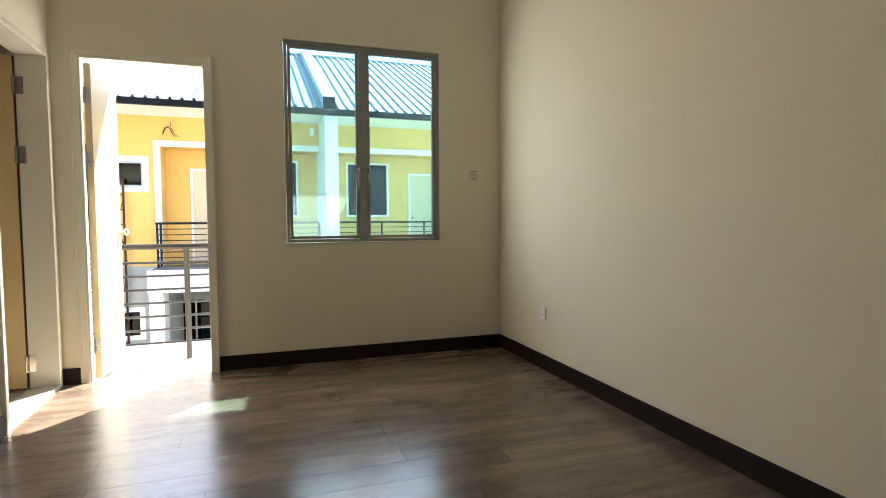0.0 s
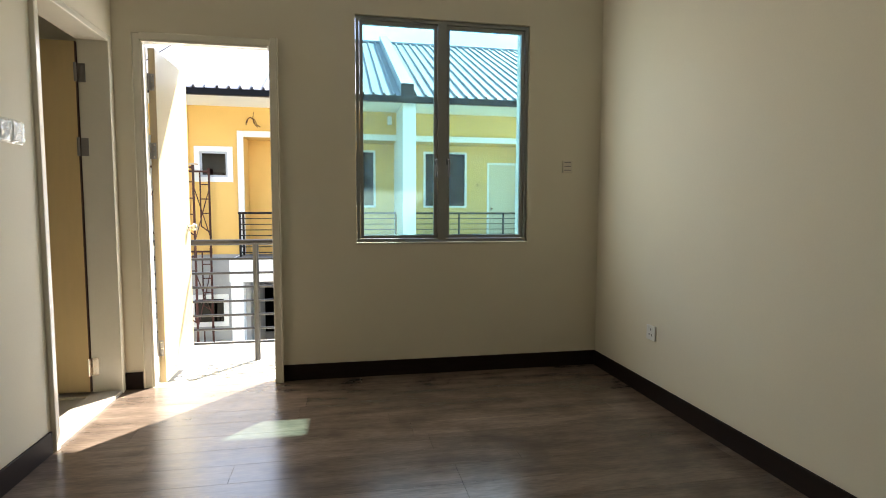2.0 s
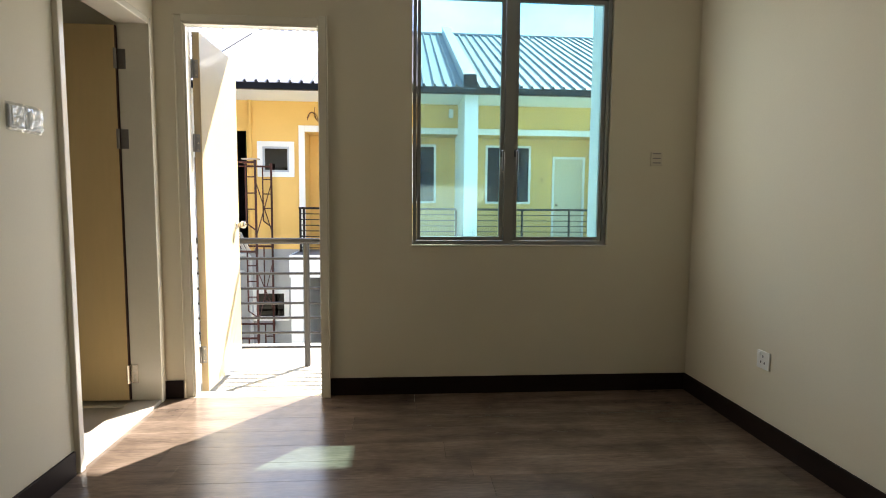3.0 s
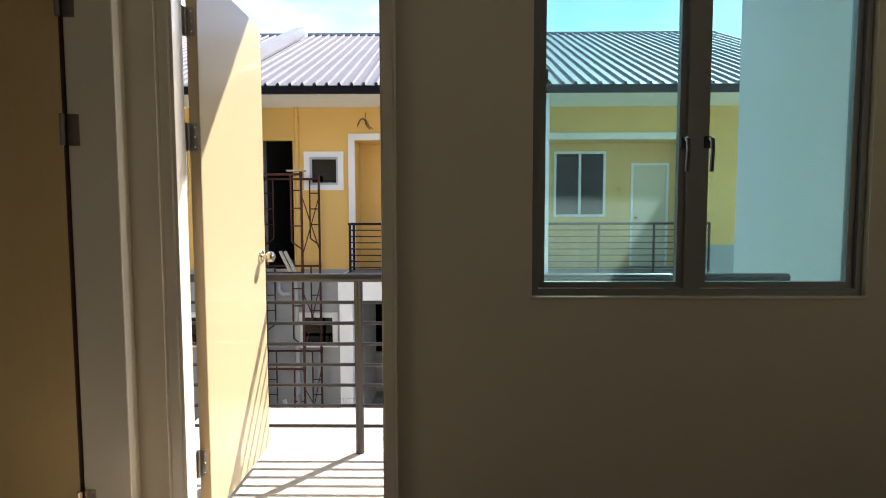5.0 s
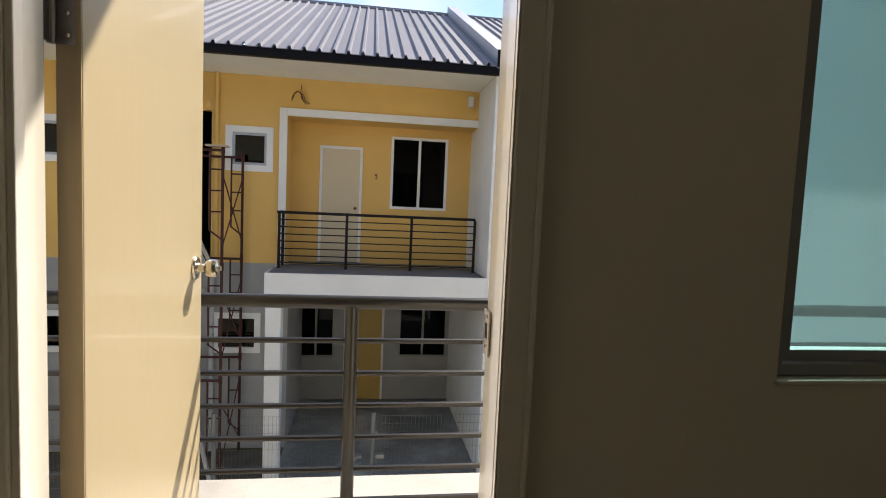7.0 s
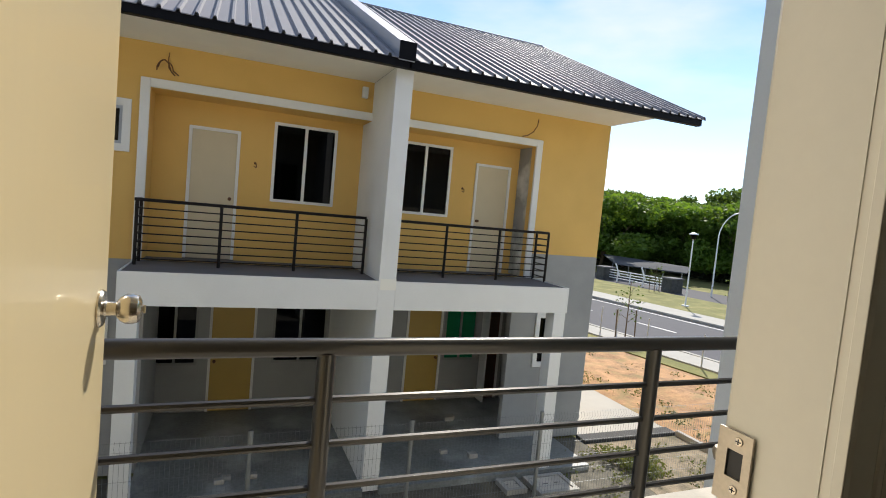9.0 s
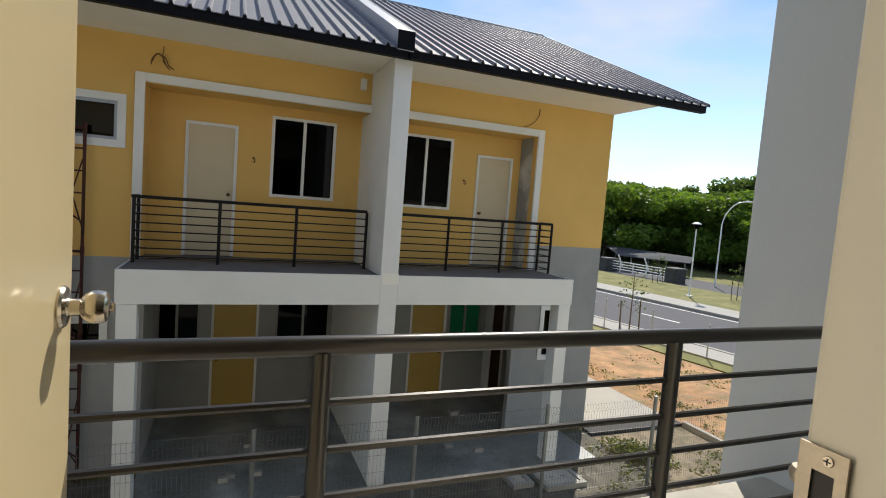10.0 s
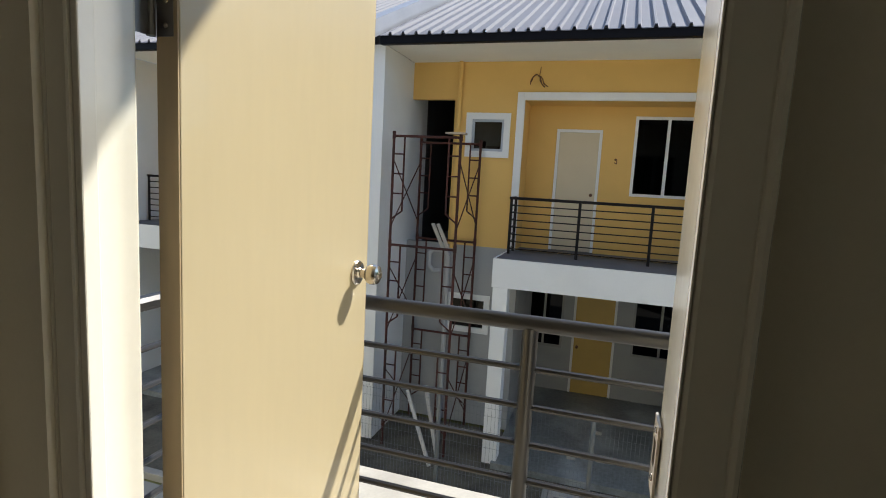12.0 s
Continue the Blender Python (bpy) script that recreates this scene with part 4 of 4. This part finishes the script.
strip("road", 14.2, 21.4, GZ + 0.02, M_ASPH, "grey asphalt road", "road")
strip("kerb_near", 14.02, 14.2, GZ + 0.14, M_PAVE, "pale concrete kerb", "kerb")
strip("kerb_far", 21.4, 21.6, GZ + 0.15, M_PAVE, "pale concrete kerb", "kerb")
strip("pavement_near", 12.75, 14.01, GZ + 0.12, M_PAVE, "pale concrete pavement beside the road", "pavement")
strip("pavement_far", 21.6, 23.6, GZ + 0.13, M_PAVE, "pale concrete pavement beyond the road", "pavement")
strip("verge_near", 11.9, 12.74, GZ + 0.07, M_GRASS, "narrow grass verge", "grass", th=0.08)
strip("verge_far", 23.61, 30.2, GZ + 0.10, M_GRASS, "wide patchy grass verge", "grass", th=0.08)
strip("service_road", 30.5, 36.0, GZ + 0.03, M_ASPH, "asphalt beyond the verge", "road", th=0.06)
for k in range(22):
    yy = -20 + 4.6 * k
    strip("lane_line", 17.55, 17.68, GZ + 0.026, M_LINE, "white dashed lane marking", "road marking", y0=yy, y1=yy + 1.9, th=0.01)
strip("edge_line", 20.9, 21.02, GZ + 0.026, M_LINE, "white road edge line", "road marking", th=0.01)

# soil plot, house apron, yard
rs_ = random.Random(5)
bm = bmesh.new()
grid = []
nx, ny = 26, 40
for j in range(ny + 1):
    row = []
    for i in range(nx + 1):
        u, v = i / nx, j / ny
        y = 4.0 + v * 22
        xl, xr = 8.55, 11.9 - 0.18 * (y - 17)
        x = xl + (xr - xl) * u
        edge = min(u, 1 - u, v, 1 - v)
        h = 0.03 + (0.10 * noise.noise((x * 0.8, y * 0.8, 0)) + 0.05 * noise.noise((x * 3, y * 3, 2)) + 0.06) * min(edge * 8, 1)
        row.append(bm.verts.new((x, y, GZ + max(h, 0.012))))
    grid.append(row)
for j in range(ny):
    for i in range(nx):
        bm.faces.new((grid[j][i], grid[j][i + 1], grid[j + 1][i + 1], grid[j + 1][i]))
solo("soil_plot", bm, M_SOIL, "bare orange soil with tufts of weeds", "soil", kind="structure", smooth=True)
solo("house_apron", box(6.28, 8.5, 8.20, 20.0, GZ - 0.02, GZ + 0.05), M_PAVE, "pale concrete path beside the end house", "pavement", kind="structure")
solo("yard_gravel", box(-14, 6.2, 4.98, 8.18, GZ - 0.02, GZ + 0.012), M_GRAVEL, "dark gravel strip along the fence", "gravel", kind="structure")
solo("side_gravel", box(6.21, 8.49, 4.98, 7.86, GZ - 0.02, GZ + 0.012), M_SIDEG, "brown gravel beside the drain with weeds", "gravel", kind="structure")
solo("yard_paving", box(-14, 14.0, WT + 0.02, 4.8, GZ - 0.02, GZ + 0.01), M_PAVE, "concrete paving below the balcony", "pavement", kind="structure")
solo("drain_kerb", box(6.21, 8.54, 7.88, 8.18, GZ - 0.02, GZ + 0.07, 0.01), M_DARK, "dark concrete drain edge", "kerb", kind="structure")
solo("drain_kerb_side", box(8.5, 8.6, 4.0, 7.87, GZ - 0.02, GZ + 0.12, 0.01), M_PAVE, "concrete drain edge", "kerb", kind="structure")
solo("yard_wall", box(-14, 8.5, 4.85, 4.97, GZ - 0.02, GZ + 0.10, 0.01), M_PAVE, "low concrete kerb of the yard", "kerb", kind="structure")


def manhole(x, y, w, d):
    t = thing("manhole_cover", "grey concrete manhole cover in the yard", "manhole", "manholes in the yard", at=(x, y, GZ))
    part("surround", plate((x - w / 2, x + w / 2), (y - d / 2, y + d / 2), [(x - w / 2 + 0.07, x + w / 2 - 0.07, y - d / 2 + 0.07, y + d / 2 - 0.07)], GZ, GZ + 0.09, axis="z"), M_PAVE, t)
    part("cover", box(x - w / 2 + 0.08, x + w / 2 - 0.08, y - d / 2 + 0.08, y + d / 2 - 0.08, GZ, GZ + 0.075, 0.008), M_CONC, t, "pale stained concrete lid")
    for s in (-1, 1):
        part("lifting_ring", tube((x + s * 0.1 - 0.04, y, GZ + 0.08), (x + s * 0.1 + 0.04, y, GZ + 0.08), 0.008, 6), M_HINGE, t)


manhole(4.56, 6.58, 0.72, 0.56)
manhole(3.90, 6.68, 0.36, 0.38)
manhole(-0.35, 6.45, 0.6, 0.55)

# wire mesh fence
fence = thing("mesh_fence", "thin galvanised wire mesh fence with steel posts", "fence", at=(2, 6.15, GZ))
for k in range(8):
    fx = -6.10 + 2.013 * k
    part("post", tube((fx, 6.15, GZ), (fx, 6.15, -1.60), 0.030, 10), M_GALV, fence, smooth=True)
verts, faces = [], []


def wire(a, b, r):
    """A thin three-sided wire into the joined mesh lists."""
    a, b = Vector(a), Vector(b)
    d = (b - a).normalized()
    s = d.orthogonal().normalized()
    q = d.cross(s)
    i0 = len(verts)
    for p in (a, b):
        for k in range(3):
            w_ = 2 * math.pi * k / 3
            verts.append(tuple(p + r * (math.cos(w_) * s + math.sin(w_) * q)))
    for k in range(3):
        faces.append((i0 + k, i0 + (k + 1) % 3, i0 + 3 + (k + 1) % 3, i0 + 3 + k))


xw = -6.1
while xw < 8.0:
    wire((xw, 6.15, GZ + 0.05), (xw, 6.15, -1.76), 0.0018)
    wire((xw, 6.15, -1.76), (xw, 6.11, -1.70), 0.0018)
    wire((xw, 6.11, -1.70), (xw, 6.15, -1.63), 0.0018)
    xw += 0.05
for zw in (GZ + 0.08, GZ + 0.30, GZ + 0.52, GZ + 0.74, GZ + 0.96, GZ + 1.18, -1.76, -1.65):
    wire((-6.1, 6.148, zw), (8.0, 6.148, zw), 0.002)
me = bpy.data.meshes.new("wire_mesh")
me.from_pydata(verts, [], faces)
me.materials.append(M_GALV)
wm = new("wire_mesh", me)
wm.parent = fence
wm.matrix_parent_inverse = Matrix.Translation(-fence.location)
tagged(wm, "thin galvanised wires", kind="stuff")


# ---- beyond the road ----
def post_lamp(x, y, h):
    t = thing("street_lamp", "pale post-top street lamp on the far pavement", "street lamp", at=(x, y, GZ + 0.12))
    z = GZ + 0.12
    part("pole", tube((x, y, z), (x, y, z + h - 0.35), 0.05, 10, 0.035), M_LAMP, t, smooth=True)
    part("base_plate", box(x - 0.16, x + 0.16, y - 0.16, y + 0.16, z - 0.02, z + 0.04, 0.01), M_LAMP, t)
    part("lantern", spin([(0.08, 0), (0.12, 0.03), (0.20, 0.25), (0.23, 0.27)], Matrix.Translation((x, y, z + h - 0.36)), 14), M_FGLASS, t, "dark glass lantern")
    part("cap", spin([(0.27, 0), (0.24, 0.06), (0.08, 0.12), (0.02, 0.14)], Matrix.Translation((x, y, z + h - 0.09)), 14), M_LAMP, t, "white cap")


def arm_lamp(x, y, h):
    t = thing("street_lamp", "tall pale street lamp with a curved arm", "street lamp", at=(x, y, GZ))
    bm = bmesh.new()
    bm_tube(bm, (x, y, GZ), (x, y, GZ + h * 0.72), 0.06, 10, 0.042)
    pts = [(x, y, GZ + h * 0.72)]
    for k in range(1, 9):
        a = k / 8
        pts.append((x + 1.15 * a ** 1.6, y - 0.75 * a ** 1.6, GZ + h * (0.72 + 0.28 * math.sin(a * math.pi / 2))))
    bm_path(bm, pts, 0.04, 8)
    part("pole", bm, M_LAMP, t, smooth=True)
    part("lamp_head", box(x + 1.05, x + 1.65, y - 1.0, y - 0.75, GZ + h - 0.04, GZ + h + 0.08, 0.03), M_LAMP, t, "white lamp head")


post_lamp(24.6, 22.9, 4.25)
arm_lamp(31.7, 27.3, 6.1)


def block_post(x, y):
    t = thing("stone_pier", "dark stone-clad pier at the end of a rail", "pier", "piers of the guard rail", at=(x, y, GZ))
    part("pier", box(x - 0.55, x + 0.55, y - 0.45, y + 0.45, GZ, GZ + 1.0, 0.03), mat_pier, t)
    part("coping", box(x - 0.6, x + 0.6, y - 0.5, y + 0.5, GZ + 1.0, GZ + 1.1, 0.02), M_FCONC, t)


mat_pier = mat("dark_stone_cladding", (0.06, 0.06, 0.058), 0.8, var=0.6, scale=3, fine=9, bump=0.02)
P0, P1 = Vector((28.6, 35.0, 0)), Vector((29.5, 28.8, 0))
block_post(P0.x, P0.y)
block_post(P1.x, P1.y)
gr = thing("guard_rail", "pale steel guard rail between stone piers", "railing", at=(29, 32, GZ))
for k in range(4):
    z = GZ + 0.3 + 0.2 * k
    part("bar", tube((P0.x, P0.y, z), (P1.x, P1.y, z), 0.035, 6), M_LAMP, gr)
for k in range(1, 5):
    p = P0.lerp(P1, k / 5)
    part("post", tube((p.x, p.y, GZ), (p.x, p.y, GZ + 0.95), 0.05, 6), M_LAMP, gr)
for k in (0.25, 0.65):
    p = P0.lerp(P1, k)
    solo("bracing_strut", tube((p.x - 0.1, p.y, GZ + 0.5), (p.x - 0.35, p.y + 0.3, GZ + 1.5), 0.06, 6), M_LAMP, "short pale leaning strut at the guard rail", "strut", "struts")

sh = thing("carport", "long low carport with a grey metal roof", "carport", at=(33, 36, GZ))
bm = bmesh.new()
near_a, near_b, far_b, far_a = Vector((30.8, 36.5, -1.9)), Vector((33.8, 31.6, -1.9)), Vector((35.3, 32.7, -1.5)), Vector((34.6, 43.0, -1.5))
g = bmesh.ops.extrude_face_region(bm, geom=[bm.faces.new([bm.verts.new(p) for p in (near_a, near_b, far_b, far_a)])])
for v in g["geom"]:
    if isinstance(v, bmesh.types.BMVert):
        v.co.z += 0.07
bmesh.ops.recalc_face_normals(bm, faces=bm.faces)
part("roof", bm, M_CARPORT, sh, "slate grey metal roof")
for k in range(5):
    p = near_a.lerp(near_b, 0.05 + 0.22 * k).lerp(far_a.lerp(far_b, 0.05 + 0.22 * k), 0.4)
    part("post", tube((p.x, p.y, GZ), (p.x, p.y, -1.76), 0.06, 6), M_GALV, sh)


def leaf_cloud(bm_lists, centre, rad, n, rnd, size):
    """Small bent leaf clumps strewn through a lumpy crown."""
    vs_, fs_ = bm_lists
    for _ in range(n):
        d = Vector((rnd.gauss(0, 1), rnd.gauss(0, 1), rnd.gauss(0, 1))).normalized()
        r = rnd.random() ** 0.35
        p = Vector(centre) + Vector((d.x * rad[0], d.y * rad[1], d.z * rad[2])) * r
        s = size * rnd.uniform(0.6, 1.4)
        a = Vector((rnd.gauss(0, 1), rnd.gauss(0, 1), rnd.gauss(0, 0.6))).normalized() * s
        b = a.cross(Vector((rnd.gauss(0, 1), rnd.gauss(0, 1), rnd.gauss(0, 1)))).normalized() * s * 0.6
        i0 = len(vs_)
        vs_ += [tuple(p - a), tuple(p + b * 0.9 + Vector((0, 0, 0.1 * s))), tuple(p + a), tuple(p - b + Vector((0, 0, 0.1 * s)))]
        fs_.append((i0, i0 + 1, i0 + 2, i0 + 3))


def tree_mesh(seed, h, w, n, m, size):
    rnd = random.Random(seed)
    bm = bmesh.new()
    bm_tube(bm, (0, 0, 0), (0.1, 0.1, h * 0.55), h * 0.028, 8, h * 0.014)
    tips = []
    for k in range(7):
        a = k * 2.4 + rnd.uniform(-0.4, 0.4)
        b0 = Vector((0.05, 0.05, h * (0.12 + 0.05 * k)))
        e = Vector((math.cos(a) * w * rnd.uniform(0.35, 0.6), math.sin(a) * w * rnd.uniform(0.35, 0.6), h * rnd.uniform(0.28, 0.85)))
        bm_tube(bm, b0, e, h * 0.011, 6, h * 0.004)
        tips.append(e)
    tr_me = mesh_of("trunk", bm, M_BARK)
    L = ([], [])
    for e in tips + [Vector((0, 0, h * 0.85)), Vector((0.2, -0.2, h * 0.6)), Vector((0.6, -0.8, h * 0.35)), Vector((-0.9, 0.4, h * 0.3))]:
        for _ in range(3):
            c = e + Vector((rnd.gauss(0, 0.16) * w, rnd.gauss(0, 0.16) * w, rnd.gauss(0, 0.05) * h))
            leaf_cloud(L, c, (w * rnd.uniform(0.18, 0.3), w * rnd.uniform(0.18, 0.3), h * rnd.uniform(0.09, 0.16)), n, rnd, size)
    cm = bpy.data.meshes.new("crown")
    cm.from_pydata(L[0], [], L[1])
    cm.materials.append(m)
    return tr_me, cm


def tree(meshes, label):
    t = thing("tree", label, "tree", "trees beyond the road")
    for nm, me_ in zip(("trunk", "crown"), meshes):
        o = new(nm, me_)
        o.parent = t
    return t


# bank and undergrowth added in a near-black colour for the shade under the crowns
solo("tree_shade_bank", box(44.0, 46.0, 10, 80, GZ - 0.1, GZ + 2.6, 0.2), M_UNDER, "overgrown bank in the dark colour of the shade under the trees", "bank", kind="structure")
ru = random.Random(31)
U_ = ([], [])
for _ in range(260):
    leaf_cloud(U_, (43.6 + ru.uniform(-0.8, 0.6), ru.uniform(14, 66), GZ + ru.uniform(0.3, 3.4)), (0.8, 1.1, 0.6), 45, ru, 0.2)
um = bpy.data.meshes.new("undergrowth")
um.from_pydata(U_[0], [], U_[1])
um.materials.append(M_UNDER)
tagged(new("undergrowth", um), "tangled undergrowth coloured as dark as the shade below the trees", "undergrowth", kind="stuff")
kinds = [(tree_mesh(11, 7.4, 6.8, 640, M_LEAF, 0.17), "bushy bright green tree beyond the road"),
         (tree_mesh(12, 6.8, 7.4, 640, M_LEAF, 0.18), "broad bright green tree beyond the road"),
         (tree_mesh(13, 9.2, 6.0, 480, M_LEAF2, 0.20), "tall dark green tree behind the others"),
         (tree_mesh(14, 9.8, 7.0, 480, M_LEAF2, 0.21), "tall dark green tree behind the others")]
protos = [tree(k, lab) for k, lab in kinds]
rt = random.Random(21)
spots = []
for i in range(15):
    b = radians(30 + i * 2.2)
    spots.append((rt.choice((0, 1)), 61 + rt.uniform(-3, 3), b, rt.uniform(0.95, 1.2)))
for i in range(20):
    b = radians(30 + i * 1.75)
    spots.append((rt.choice((2, 3)), 74 + rt.uniform(-3, 4), b, rt.uniform(0.85, 1.1)))
used = set()
for k, dist, b, sc in spots:
    m_ = Matrix.Translation((math.sin(b) * dist, math.cos(b) * dist, GZ)) @ pose(0, 0, 0, 0, 0, rt.uniform(0, 360))
    if k not in used:
        protos[k].matrix_basis = m_
        used.add(k)
    else:
        o = copy_thing(protos[k], m_)
        o.scale = (sc, sc, sc * rt.uniform(0.9, 1.1))


def sapling(x, y, h, seed):
    rnd = random.Random(seed)
    t = thing("sapling", "thin young tree with sparse reddish leaves and stakes", "tree", "young street trees", at=(x, y, GZ))
    bm = bmesh.new()
    bm_tube(bm, (x, y, GZ), (x, y, GZ + h), 0.03, 6, 0.01)
    L = ([], [])
    for k in range(9):
        a = k * 2.4
        e = Vector((x + math.cos(a) * 0.4, y + math.sin(a) * 0.4, GZ + h * (0.45 + 0.06 * k)))
        bm_tube(bm, (x, y, e.z - 0.25), e, 0.01, 5, 0.005)
        leaf_cloud(L, e, (0.25, 0.25, 0.2), 9, rnd, 0.06)
    part("trunk", bm, M_BARK, t)
    cm = bpy.data.meshes.new("crown")
    cm.from_pydata(L[0], [], L[1])
    cm.materials.append(M_LEAF2)
    o = new("crown", cm)
    o.parent = t
    o.matrix_parent_inverse = Matrix.Translation(-t.location)
    for s in (-0.45, 0.45):
        part("stake", tube((x + s, y, GZ), (x + s, y + 0.05, GZ + h * 0.55), 0.025, 6), M_BARK, t)


sapling(13.5, 15.2, 2.3, 3)
sapling(27.6, 28.5, 2.0, 4)
sapling(27.0, 21.7, 2.2, 5)
for bx, by in ((13.25, 16.3), (13.95, 16.2), (13.6, 14.2), (13.7, 11.9)):
    solo("bollard", tube((bx, by, GZ + 0.1), (bx, by, GZ + 1.15), 0.025, 8), M_PVC, "thin grey steel post on the near pavement", "post", "posts beside the road")

# weeds on the soil and by the fence
rw = random.Random(9)
W_ = ([], [])
for _ in range(90):
    cx, cy = rw.choice((rw.uniform(8.7, 9.3), rw.uniform(8.8, 12.4), rw.uniform(8.8, 12.4))), rw.uniform(6.5, 16)
    leaf_cloud(W_, (cx, cy, GZ + 0.08), (0.25, 0.25, 0.06), 40, rw, 0.03)
for _ in range(30):
    cx, cy = rw.gauss(6.45, 0.16), rw.gauss(6.85, 0.22)
    leaf_cloud(W_, (cx, cy, GZ + 0.14), (0.14, 0.14, 0.13), 60, rw, 0.03)
for _ in range(46):
    cx, cy = rw.uniform(4.9, 8.2), rw.uniform(5.1, 7.6)
    leaf_cloud(W_, (cx, cy, GZ + 0.06), (0.16, 0.16, 0.08), 30, rw, 0.025)
cm = bpy.data.meshes.new("weeds")
cm.from_pydata(W_[0], [], W_[1])
cm.materials.append(M_WEED)
tagged(new("weeds", cm), "low green weeds on the soil and gravel", "weeds", kind="stuff")

# clutter in the porches
rp = random.Random(4)
for k in range(9):
    px, py = rp.uniform(-1.2, 4.3), rp.uniform(7.4, 9.6)
    s = rp.uniform(0.05, 0.1)
    solo("rubble_piece", box(px - s, px + s, py - s * 0.7, py + s * 0.7, GROUND + 0.06, GROUND + 0.06 + s, 0.012), M_PAVE, "small pale piece of rubble on the porch floor", "rubble", "rubble in the porch")

# ---- floor planks ----
PW, PL, GAP = 0.158, 1.21, 0.0004
plank_me = mesh_of("plank", box(-PL / 2 + GAP, PL / 2 - GAP, -PW / 2 + GAP / 2, PW / 2 - GAP / 2, -0.012, 0.0, 0.0006), M_PLANK)
rk = random.Random(2)
row = 0
y = -PW / 2
while y > -4.6:
    x = LX + 0.012 - rk.uniform(0.1, 1.1)
    while x < RX:
        a, b = max(x, LX - 0.02), min(x + PL, RX)
        if b - a > 0.0005:
            o = new("plank", plank_me)
            o.parent = floor
            o.location = ((a + b) / 2, y, 0.0)
            o.scale = ((b - a) / PL, 1, 1)
        x += PL
    y -= PW
bm = box(LX - 0.02, RX, BACK, y + PW / 2, -0.012, 0.0)
part("plank_field", bm, M_PLANK, floor)
